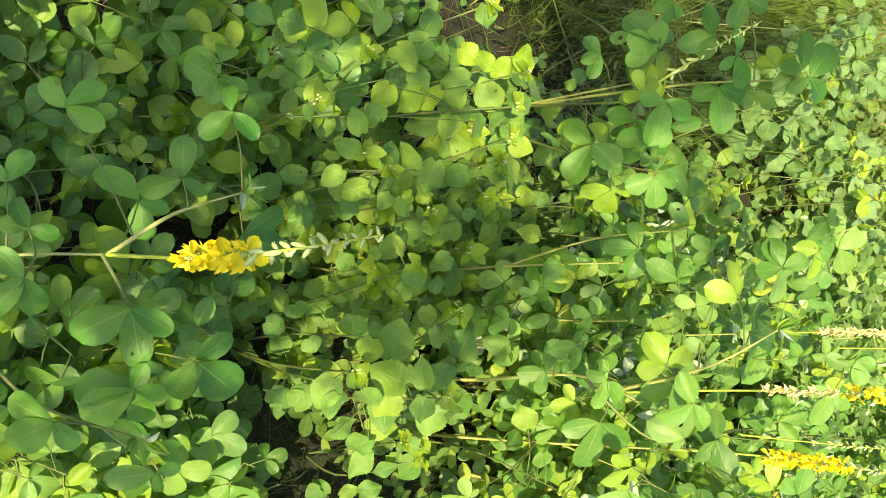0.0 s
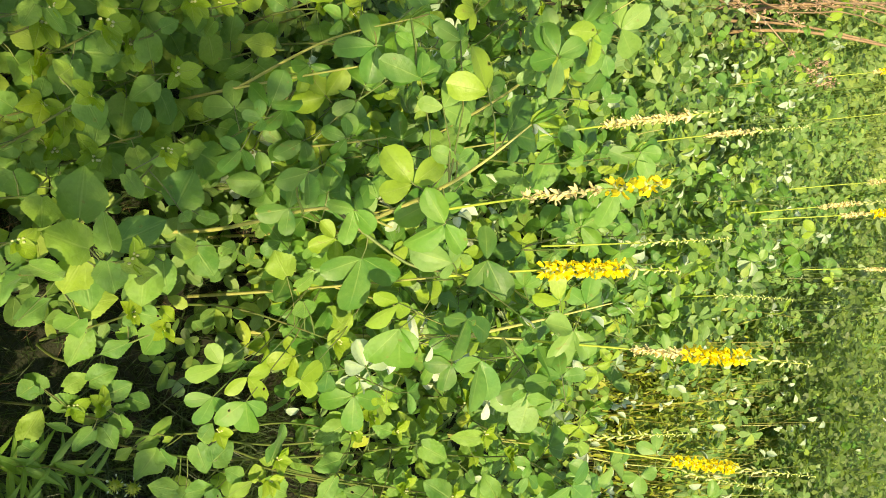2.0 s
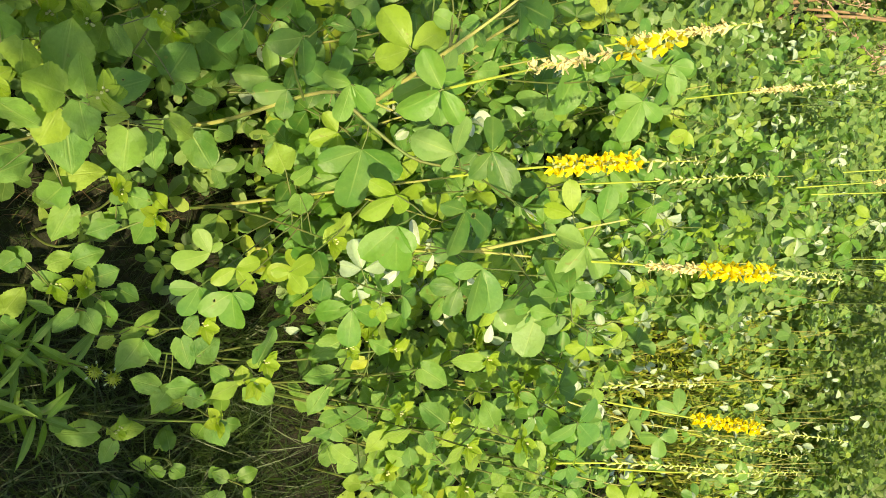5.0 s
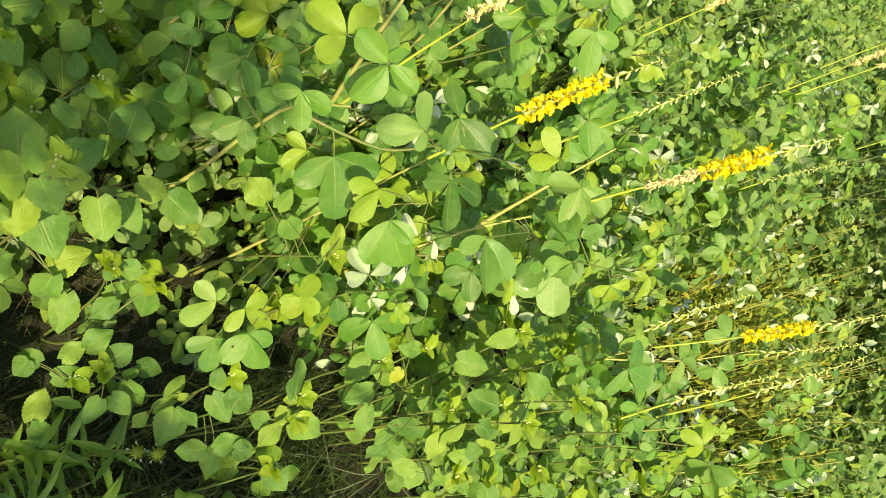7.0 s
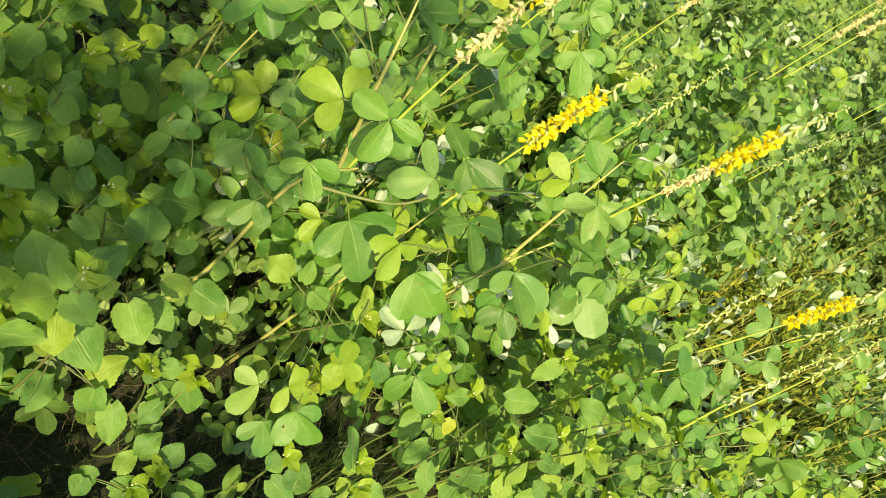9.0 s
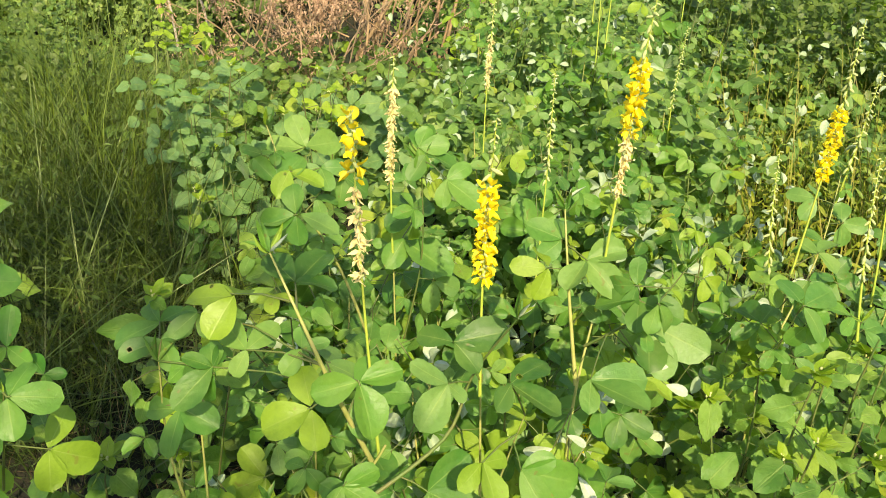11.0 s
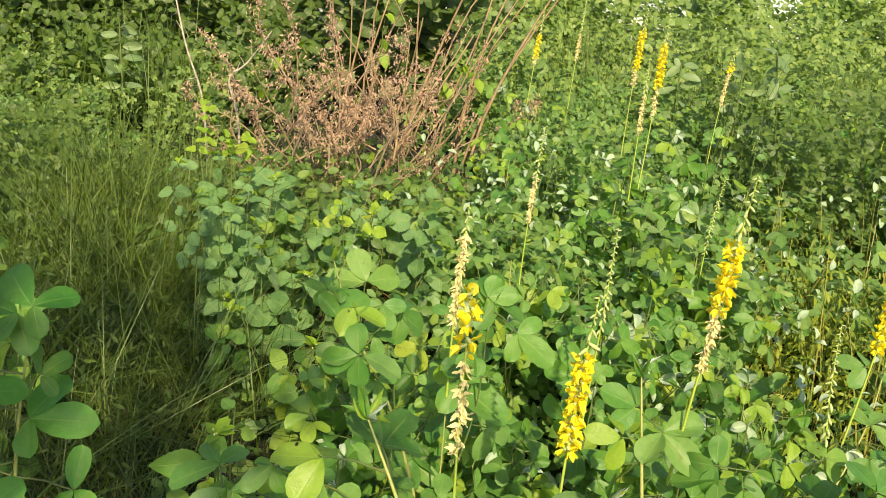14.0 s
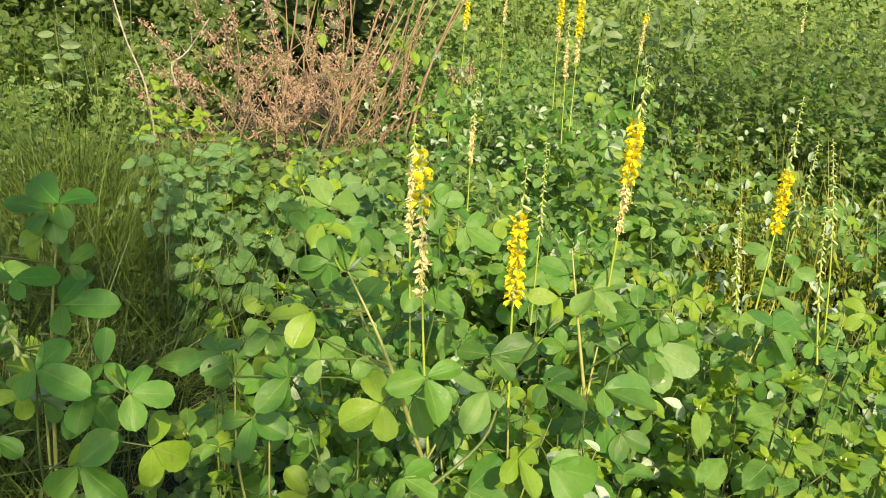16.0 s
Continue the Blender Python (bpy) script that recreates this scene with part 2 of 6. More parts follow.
def mesh_of(name, verts, faces, mats, uv=None, smooth=True, slots=None):
    """Mesh from arrays of corners, quads and loop coordinates."""
    me = bpy.data.meshes.new(name)
    verts, faces = np.asarray(verts, np.float32), np.asarray(faces, np.int32)
    k = faces.shape[1]
    me.vertices.add(len(verts))
    me.vertices.foreach_set("co", verts.ravel())
    me.loops.add(faces.size)
    me.loops.foreach_set("vertex_index", faces.ravel())
    me.polygons.add(len(faces))
    me.polygons.foreach_set("loop_start", np.arange(len(faces), dtype=np.int32) * k)
    me.polygons.foreach_set("use_smooth", np.full(len(faces), smooth))
    for m in mats if isinstance(mats, (list, tuple)) else [mats]:
        me.materials.append(m)
    if slots is not None:
        me.polygons.foreach_set("material_index", np.asarray(slots, np.int32))
    if uv is not None:
        layer = me.uv_layers.new(name="UVMap")
        layer.data.foreach_set("uv", np.asarray(uv, np.float32)[faces.ravel()].ravel())
    me.update(calc_edges=True)
    return me


def half_width(kind, u):
    """Half the blade's width along its length, at most 1."""
    if kind == "obovate":
        a = np.sin(np.pi / 2 * np.clip(u / 0.6, 0, 1)) ** 0.8
        b = np.sqrt(np.clip(1 - ((u - 0.6) / 0.4) ** 2, 0, 1))
    elif kind == "heart":
        a = np.sqrt(np.clip(1 - ((0.34 - u) / 0.36) ** 2, 0, 1))
        b = np.cos(np.pi / 2 * np.clip((u - 0.34) / 0.66, 0, 1)) ** 0.88
    elif kind == "lance":
        a = np.sin(np.pi / 2 * np.clip(u / 0.35, 0, 1)) ** 0.8
        b = np.cos(np.pi / 2 * np.clip((u - 0.35) / 0.65, 0, 1)) ** 0.9
    else:
        a = np.sin(np.pi / 2 * np.clip(u / 0.5, 0, 1)) ** 0.7
        b = np.sqrt(np.clip(1 - ((u - 0.5) / 0.5) ** 2, 0, 1))
    turn = {"obovate": 0.6, "heart": 0.34, "lance": 0.35}.get(kind, 0.5)
    return np.where(u < turn, a, b)


def blade(kind, length, width, rows=8, cols=5, fold=0.2, curl=0.15, wave=0.04, serr=0.0, r=rnd):
    """One leaf blade along +x, facing +z: corners, quads, coordinates on the blade."""
    u = 0.5 - 0.5 * np.cos(np.linspace(0.0, np.pi, rows))
    u = 0.6 * u + 0.4 * np.linspace(0, 1, rows)
    v = np.linspace(-1, 1, cols)
    w = half_width(kind, u) * width / 2
    if serr:
        w = w * (1 + serr * np.where(np.arange(rows) % 2 == 0, 1.0, -1.0) * (u > 0.05) * (u < 0.97))
    U, V = np.meshgrid(u, v, indexing="ij")
    ph, ph2 = r.uniform(0, 6.28), r.uniform(0, 6.28)
    W = w[:, None] * (1 + 0.06 * np.sin(5 * U + ph2 + 2.2 * V))
    x = U * length - (0.10 * length * np.abs(V) * np.exp(-U * 9) if kind == "heart" else 0)
    y = V * W
    z = fold * np.abs(V) * W - curl * length * U ** 2 + wave * width * np.abs(V) * np.sin(U * 8 + ph + 1.2 * V) + 0.03 * length * np.sin(3 * U + ph2)
    verts = np.stack([x, y, z], -1).reshape(-1, 3)
    i, j = np.meshgrid(np.arange(rows - 1), np.arange(cols - 1), indexing="ij")
    a = (i * cols + j).ravel()
    faces = np.stack([a, a + cols, a + cols + 1, a + 1], -1)
    uv = np.stack([U.ravel(), 0.5 + 0.5 * V.ravel()], -1)
    return verts, faces, uv


def tube(points, r0, r1, sides=5):
    """Tapering tube along points."""
    p = np.asarray(points, float)
    n = len(p)
    d = np.gradient(p, axis=0)
    d /= np.linalg.norm(d, axis=1)[:, None] + 1e-9
    side = np.cross(d, [0.31, 0.87, 0.38])
    side /= np.linalg.norm(side, axis=1)[:, None] + 1e-9
    other = np.cross(d, side)
    rad = np.linspace(r0, r1, n)[:, None, None]
    ang = np.linspace(0, 2 * np.pi, sides, endpoint=False)[None, :, None]
    ring = p[:, None, :] + rad * (np.cos(ang) * side[:, None, :] + np.sin(ang) * other[:, None, :])
    i, j = np.meshgrid(np.arange(n - 1), np.arange(sides), indexing="ij")
    a, b = (i * sides + j).ravel(), (i * sides + (j + 1) % sides).ravel()
    return ring.reshape(-1, 3), np.stack([a, b, b + sides, a + sides], -1), np.tile([0.5, 0.0], (n * sides, 1))


def ball(centre, rx, rz, rings=4, sides=6):
    """Small closed bead, pointed by rz > rx."""
    th = np.linspace(0.02, np.pi - 0.02, rings + 1)
    ph = np.linspace(0, 2 * np.pi, sides, endpoint=False)
    T, Q = np.meshgrid(th, ph, indexing="ij")
    v = np.stack([rx * np.sin(T) * np.cos(Q), rx * np.sin(T) * np.sin(Q), rz * np.cos(T)], -1).reshape(-1, 3) + np.asarray(centre)
    i, j = np.meshgrid(np.arange(rings), np.arange(sides), indexing="ij")
    a, b = (i * sides + j).ravel(), (i * sides + (j + 1) % sides).ravel()
    return v, np.stack([a, a + sides, b + sides, b], -1), np.tile([0.5, 0.3], (len(v), 1))


def moved(piece, m):
    v, f, uv = piece
    m = np.array(m)
    return v @ m[:3, :3].T + m[:3, 3], f, uv


def joined(pieces):
    """Several pieces in one set of arrays, with the piece's index by face."""
    vs, fs, us, ids, k = [], [], [], [], 0
    for i, (v, f, uv) in enumerate(pieces):
        vs.append(v), fs.append(f + k), us.append(uv), ids.append(np.full(len(f), i))
        k += len(v)
    return np.concatenate(vs), np.concatenate(fs), np.concatenate(us), np.concatenate(ids)


def turn(az, el=0.0, spin=0.0):
    """Rotation that takes +x to the heading az (degrees from +x) raised by el, spun about itself."""
    return Matrix.Rotation(radians(az), 4, "Z") @ Matrix.Rotation(radians(-el), 4, "Y") @ Matrix.Rotation(radians(spin), 4, "X")


def part(name, data, parent, m=None, label=""):
    """One mesh object under a thing or under a part."""
    ob = new(name, data)
    ob.parent = parent
    if m is not None:
        ob.matrix_local = m
    return tagged(ob, label=label)


def thing(name, label, category, group="", at=(0, 0, 0)):
    ob = new(name)
    ob.location = at
    ob.empty_display_size = 0.05
    return tagged(ob, label, category, group)


# ---- leaf shapes, shared by the plants ----
def trifoliate(length, petiole, mat, droop, r, fold=(0.03, 0.30)):
    """Leaf of three rounded leaflets; with a stalk along +x from the origin, or none."""
    tip = np.array([petiole, 0, 0])
    out = [tube([[-0.001, 0, 0], [petiole * 0.5, 0, petiole * 0.06], [petiole + 0.004, 0, 0]], 0.0011, 0.0008, 4)]
    for az, k in ((r.uniform(-10, 10), 1.0), (r.uniform(62, 92), r.uniform(0.78, 0.92)), (-r.uniform(62, 92), r.uniform(0.78, 0.92))):
        blade_ = blade("obovate", length * k, length * k * r.uniform(0.55, 0.74), fold=r.uniform(*fold), curl=r.uniform(-0.06, 0.34), wave=r.uniform(0.02, 0.09), r=r)
        out.append(moved(blade_, Matrix.Translation(tip) @ turn(az, r.uniform(-16, 10) - droop, r.uniform(-16, 16)) @ Matrix.Translation((0.0012, 0, 0))))
    v, f, uv, ids = joined(out)
    return mesh_of("trifoliate_leaf", v, f, [STEM, mat], uv, slots=np.minimum(ids, 1))


def mallow_leaf(length, petiole, mat, r):
    """Heart-shaped toothed leaf on a stalk."""
    stalk = tube([[0, 0, 0], [petiole * 0.6, 0, petiole * 0.1], [petiole, 0, 0]], 0.001, 0.0008, 4)
    b = blade("heart", length * 1.02, length * r.uniform(0.82, 0.98), rows=23, cols=5, fold=r.uniform(-0.12, 0.22), curl=r.uniform(0.0, 0.28), wave=r.uniform(0.05, 0.11), serr=0.035, r=r)
    v, f, uv, ids = joined([stalk, moved(b, Matrix.Translation((petiole, 0, 0)) @ turn(0, -r.uniform(5, 35), r.uniform(-12, 12)))])
    return mesh_of("mallow_leaf", v, f, [STEM, mat], uv, slots=np.minimum(ids, 1))


R_LEAF = random.Random(3)
TRI = [trifoliate(0.040 + 0.0018 * i, R_LEAF.uniform(0.025, 0.04), CROT, R_LEAF.uniform(0, 14), R_LEAF, (0.02, 0.3) if i % 3 else (0.3, 0.9)) for i in range(14)]
TRI_BARE = [trifoliate(0.050, 0.0, CROT, R_LEAF.uniform(2, 30), R_LEAF, (0.03, 0.55)) for i in range(14)]
TRI_YELLOW = [trifoliate(0.048, 0.03, YELLOW_LEAF, 10, R_LEAF) for i in range(2)]
TRI_PALE = [trifoliate(0.040, 0.025, PALE, 25, R_LEAF, (0.9, 1.8)) for i in range(4)]
MAL = [mallow_leaf(0.032 + 0.0028 * i, R_LEAF.uniform(0.012, 0.03), SIDA, R_LEAF) for i in range(9)]
def heart_blade(mat, r):
    """Heart-shaped toothed blade with no stalk."""
    v, f, uv = blade("heart", 0.05, 0.05, rows=23, cols=7, fold=r.uniform(-0.1, 0.22), curl=r.uniform(0.0, 0.25), wave=r.uniform(0.04, 0.11), serr=0.035, r=r)
    return mesh_of("mallow_leaf", v, f, [mat], uv)


HEARTS = [heart_blade(SIDA, R_LEAF) for i in range(10)]
HEARTS_GREY = [heart_blade(GLAUCOUS, R_LEAF) for i in range(4)]
HEARTS_YELLOW = [heart_blade(YELLOW_LEAF, R_LEAF)]
HEARTS_LIGHT = [heart_blade(VINE, R_LEAF) for i in range(3)]
MAL_PALE = [mallow_leaf(0.044 + 0.004 * i, 0.022, GLAUCOUS, R_LEAF) for i in range(5)]
MAL_DARK = [mallow_leaf(0.036 + 0.003 * i, 0.022, LANCE, R_LEAF) for i in range(4)]
MAL_LIGHT = [mallow_leaf(0.036, 0.018, VINE, R_LEAF) for i in range(3)]
MAL_YELLOW = [mallow_leaf(0.040, 0.02, YELLOW_LEAF, R_LEAF) for i in range(3)]


# ---- flowers ----
def open_flower(r):
    """Pea flower: a standard bent back, two wings, a beaked keel, a green calyx; hangs along +x."""
    std = moved(blade("round", 0.0125, r.uniform(0.0095, 0.0125), 6, 5, r.uniform(0.4, 0.9), -0.45, 0.1, r=r), Matrix.Translation((0.004, 0, 0.001)) @ turn(r.uniform(-10, 10), r.uniform(25, 55)))
    keel = moved(blade("lance", 0.0145, 0.0070, 6, 5, 1.4, -0.25, r=r), Matrix.Translation((0.003, 0, -0.001)) @ turn(r.uniform(-8, 8), -28))
    w1 = moved(blade("obovate", 0.0115, 0.0050, 5, 3, 0.2, 0.1, r=r), Matrix.Translation((0.004, 0.0015, 0)) @ turn(20, -8, 65))
    w2 = moved(blade("obovate", 0.0115, 0.0050, 5, 3, 0.2, 0.1, r=r), Matrix.Translation((0.004, -0.0015, 0)) @ turn(-20, -8, -65))
    cal = moved(ball((0, 0, 0), 0.0024, 0.0042), Matrix.Translation((0.003, 0, 0)) @ Matrix.Rotation(radians(90), 4, "Y"))
    ped = tube([[-0.004, 0, 0.003], [0, 0, 0.001], [0.001, 0, 0]], 0.0006, 0.0006, 4)
    v, f, uv, ids = joined([std, keel, w1, w2, cal, ped])
    return mesh_of("open_flower", v, f, [PETAL, BUD], uv, slots=np.where(ids < 4, 0, 1))


def faded_flower(r):
    """Dried crumpled petals round a calyx."""
    out = [moved(blade("lance", r.uniform(0.008, 0.013), r.uniform(0.003, 0.005), 6, 3, 0.9, r.uniform(-0.4, 0.7), 0.3, r=r), turn(r.uniform(-50, 50), r.uniform(-80, 15), r.uniform(-80, 80))) for i in range(5)]
    out.append(moved(ball((0, 0, 0), 0.0018, 0.0036, 3, 5), turn(0, 60)))
    v, f, uv, ids = joined(out)
    return mesh_of("withered_flower", v, f, [WITHER, BUD], uv, slots=np.where(ids < 5, 0, 1))


def small_bud(k):
    a = moved(ball((0, 0, 0), 0.0019 * k, 0.0052 * k, 4, 5), Matrix.Translation((0.004 * k, 0, -0.001)) @ turn(0, 55) )
    b = moved(blade("lance", 0.007 * k, 0.002 * k, 4, 3, 0.5, -0.5), turn(12, -25))
    v, f, uv, ids = joined([a, b])
    return mesh_of("flower_bud", v, f, [BUD], uv)


FLOWERS = [open_flower(R_LEAF) for i in range(4)]
FADED = [faded_flower(R_LEAF) for i in range(4)]
BUDS = [small_bud(0.75 + 0.3 * i) for i in range(3)]


def raceme(parent, foot, top, faded=0.0, yellow=0.5, start=0.45, r=rnd, label="", loose=1.0):
    """Upright flower spike: bare stalk, then withered, open and budding flowers in turn.
    start: where along the stalk the flowers begin; faded and yellow: the next shares of the flowering part."""
    foot, top = Vector(foot), Vector(top)
    bow = Vector((r.uniform(-1, 1), r.uniform(-1, 1), 0)) * 0.008
    def place(s):
        return foot.lerp(top, s) + bow * math.sin(s * math.pi)
    v, f, uv = tube([place(s) for s in np.linspace(0, 1, 14)], 0.0021, 0.0006, 6)
    stalk = part("raceme", mesh_of("raceme", v, f, [RACHIS], uv), parent, label=label or "upright spike of yellow pea flowers")
    length = (top - foot).length * (1 - start)
    s, az = 0.0, r.uniform(0, 360)
    while s < 1:
        az += 137.5 + r.uniform(-15, 15)
        m = Matrix.Translation(place(start + (1 - start) * s))
        if s < faded:
            piece, name, step, el = r.choice(FADED), "withered_flower", 0.0036, -25
        elif s < faded + yellow:
            piece, name, step, el = r.choice(FLOWERS), "open_flower", 0.0029, -26
        else:
            left = (1 - s) / max(0.05, 1 - faded - yellow)
            piece, name, step, el = BUDS[min(2, int(left * 3))], "flower_bud", 0.0052 * (0.55 + 0.6 * left), -20 + 40 * (1 - left)
        size = r.uniform(0.75, 1.05) * {"open_flower": 0.98, "withered_flower": 1.2}.get(name, 1.0)
        part(name, piece, stalk, m @ turn(az, el + r.uniform(-22, 22), r.uniform(-20, 20)) @ Matrix.Diagonal((size, size, size, 1)))
        s += loose * step * r.uniform(0.7, 1.3) / max(0.03, length)
    return stalk


# ---- plants ----
def clear_of_path(p):
    """Nothing grows where the camera is carried."""
    return not (-0.22 < p[0] < 0.62 and -0.25 < p[1] < 0.62 and p[2] > 0.66)


SUNWARD = Vector((math.sin(SUN_AZIMUTH), math.cos(SUN_AZIMUTH), 0))


def leaf_pose(p, az, r, lean=0.65, jitter=0.3):
    """Pose of a leaf at p that heads for az (degrees from +x) and turns its face up and to the light."""
    n = (UP * 0.75 + SUNWARD * lean + Vector((r.uniform(-1, 1), r.uniform(-1, 1), r.uniform(-1, 1))) * jitter).normalized()
    x = Vector((math.cos(radians(az)), math.sin(radians(az)), 0))
    x = (x - n * x.dot(n)).normalized()
    m = Matrix((x, n.cross(x), n)).transposed().to_4x4()
    return Matrix.Translation(p) @ m


def leaf_on(plant, p, az, r, mesh, size=1.0, lean=0.6, jitter=0.5, name="leaf", label=""):
    if not clear_of_path(p):
        return None
    return part(name, mesh, plant, leaf_pose(p, az, r, lean, jitter) @ Matrix.Diagonal((size, size, size, 1)), label)


def bent(points):
    """A smooth way along a few points."""
    p = [Vector(q) for q in points]
    def way(s):
        t = min(max(s, 0.0), 0.9999) * (len(p) - 1)
        i = int(t)
        t -= i
        a, b_, c, d = p[max(i - 1, 0)], p[i], p[i + 1], p[min(i + 2, len(p) - 1)]
        return 0.5 * ((2 * b_) + (c - a) * t + (2 * a - 5 * b_ + 4 * c - d) * t * t + (3 * b_ - a - 3 * c + d) * t ** 3)
    return way


def limb(plant, way, r0, r1, mat, name="branch", steps=12, label=""):
    v, f, uv = tube([way(s) for s in np.linspace(0, 1, steps)], r0, r1, 7)
    return part(name, mesh_of(name, v, f, [mat], uv), plant, label=label)


def spiral_leaves(plant, way, s0, count, r, size=1.0, lean=0.58):
    a = r.uniform(0, 360)
    for i in range(count):
        a += 137.5 + r.uniform(-30, 30)
        s = s0 + (1 - s0) * (i + r.uniform(0.2, 0.9)) / count
        kind = r.random()
        mesh = r.choice(TRI) if kind > 0.09 or way(s).y < 0.75 else r.choice(TRI_YELLOW) if kind < 0.012 else r.choice(TRI_PALE)
        leaf_on(plant, way(s), a, r, mesh, size * r.uniform(0.62, 1.15) * (1.0 if s < 0.85 else 0.7), lean, r.choice((0.4, 0.55, 1.0)))


def shoot(plant, p, r, pale=True):
    """Young folded leaves at a growing tip."""
    for i in range(4):
        b_ = blade("lance", r.uniform(0.022, 0.035), 0.007, 6, 5, 0.9, r.uniform(-0.2, 0.2), r=r)
        m = Matrix.Translation(p) @ turn(r.uniform(0, 360), r.uniform(15, 80), r.uniform(0, 360))
        v, f, uv = moved(b_, Matrix.Identity(4))
        silvery = pale and i % 2
        part("young_leaf", mesh_of("young_leaf", v, f, [PALE if silvery else CROT], uv), plant, m, "folded silvery young leaf" if silvery else "")


def rattlepod(x, y, h, lean=(0, 0), branches=4, leaves=9, seed=0, spikes=(), low=0.25, size=1.0, label="", spread=0.16):
    """Upright yellow-flowered legume: woody stem, alternate branches, three-part leaves, spikes as (foot, top, faded, yellow, start)."""
    r = random.Random(seed * 7 + 5)
    z0 = float(rise(x, y))
    plant = thing("rattlepod_plant", label or "leafy green rattlepod plant with three-part rounded leaves", "plant", "rattlepod plants")
    base, top = Vector((x, y, z0 - 0.01)), Vector((x + lean[0], y + lean[1], z0 + h))
    kink = Vector((r.uniform(-1, 1), r.uniform(-1, 1), 0)) * 0.025
    def stem(s):
        return base.lerp(top, s) + kink * math.sin(s * 5) * s
    limb(plant, stem, 0.0030, 0.0012, WOODY if r.random() < 0.3 else STEM, "stem")
    spiral_leaves(plant, stem, low, int(leaves * 1.4), r, size)
    az = r.uniform(0, 360)
    for b_ in range(branches):
        az += 137.5 + r.uniform(-25, 25)
        s0 = low + (0.8 - low) * (b_ + 0.5) / branches
        reach = h * spread * r.uniform(0.7, 1.25) / 0.45 * (1.15 - 0.6 * s0)
        a0 = stem(s0)
        out = Vector((math.cos(radians(az)), math.sin(radians(az)), 0)) * reach
        a2 = a0 + out + UP * reach * r.uniform(1.2, 1.7)
        a2.z = min(a2.z, z0 + h * 1.06)
        arm = bent([a0, a0 + out * 0.55 + UP * reach * 0.6, a2])
        limb(plant, arm, 0.0021, 0.0008, STEM, steps=8)
        spiral_leaves(plant, arm, 0.25, leaves, r, size)
    for foot, tip, faded, yellow, start in spikes:
        raceme(plant, foot, tip, faded, yellow, start, r)
    return plant


def shaped_rattlepod(label, seed, stems, leaves=(), spikes=(), tips=(), extra=0, pale=(), trios=(), mat=None):
    """A plant of known build: stems as (points, thickness), leaves as (x, y, z, heading, leaflet length), spikes and growing tips."""
    r = random.Random(seed)
    plant = thing("rattlepod_plant", label, "plant", "rattlepod plants")
    ways = []
    for i, (points, thick) in enumerate(stems):
        way = bent(points)
        ways.append(way)
        limb(plant, way, thick, thick * 0.3, WOODY if i < 2 else STEM, "stem" if i == 0 else "branch", 16)
        if i:
            shoot(plant, way(1.0), r, False)
    marks = [way(s) for way in ways for s in np.linspace(0, 1, 25)]
    for i, (x, y, z, az, length) in enumerate(leaves):
        p = Vector((x, y, z))
        near = min(marks, key=lambda q: (q - p).length + 0.8 * max(0, q.z - p.z - 0.01))
        m = leaf_pose(p, az, r, 0.62, 0.42) @ Matrix.Diagonal((length / 0.046,) * 3 + (1,))
        leaf = part("leaf", TRI_BARE[(i * 3 + seed) % 14], plant, m)
        d = (p - near).length
        if d > 0.006:
            v, f, uv = moved(tube([near, near.lerp(p, 0.5) + UP * 0.05 * d, p], 0.0013, 0.0009, 5), m.inverted())
            part("petiole", mesh_of("petiole", v, f, [STEM], uv), leaf)
    for row in trios:
        trio_leaf(plant, row, r, marks, mat or CROT)
    for way in ways[1:]:
        if extra:
            spiral_leaves(plant, way, 0.35, extra, r, 0.9)
    for foot, tip, faded, yellow, start, *loose in spikes:
        raceme(plant, foot, tip, faded, yellow, start, r, loose=loose[0] if loose else 1.0)
    for x, y, z, az, length in pale:
        p = Vector((x, y, z))
        v, f, uv = blade("obovate", length, length * r.uniform(0.34, 0.5), 8, 5, r.uniform(0.3, 0.7), r.uniform(-0.1, 0.3), r=r)
        m = leaf_pose(p, az, r, 0.9, 0.4)
        leaf = part("leaf", mesh_of("leaf", v, f, [PALE], uv), plant, m, "leaf turned to its silvery underside")
        near = min(marks, key=lambda q: (q - p).length)
        v, f, uv = moved(tube([near, near.lerp(p, 0.5), p], 0.0011, 0.0008, 4), m.inverted())
        part("petiole", mesh_of("petiole", v, f, [STEM], uv), leaf)
    for p in tips:
        shoot(plant, Vector(p), r)
    return plant


def trio_leaf(plant, row, r, marks, mat):
    """Leaf of three leaflets of known spread: joint, then the heading in the leaf's plane and the length of each leaflet."""
    p = Vector(row[:3])
    m = leaf_pose(p, 0, r, 0.62, 0.22)
    pieces = []
    for heading, length in zip(row[3::2], row[4::2]):
        b_ = blade("obovate", length, length * r.uniform(0.54, 0.68), fold=r.uniform(0.03, 0.4), curl=r.uniform(-0.04, 0.22), wave=r.uniform(0.02, 0.08), r=r)
        pieces.append(moved(b_, turn(heading, r.uniform(-20, 8), r.uniform(-22, 22))))
    v, f, uv, ids = joined(pieces)
    leaf = part("leaf", mesh_of("trifoliate_leaf", v, f, [mat], uv), plant, m)
    petiole_to(leaf, p, m, marks)


def petiole_to(leaf, p, m, marks, thick=0.0012):
    """Stalk of a leaf from the nearest lower point of its stem."""
    near = min(marks, key=lambda q: (q - p).length + 0.8 * max(0, q.z - p.z - 0.01))
    d = (p - near).length
    if d > 0.005:
        v, f, uv = moved(tube([near, near.lerp(p, 0.5) + UP * 0.06 * d, p], thick, thick * 0.7, 5), m.inverted())
        part("petiole", mesh_of("petiole", v, f, [STEM], uv), leaf)


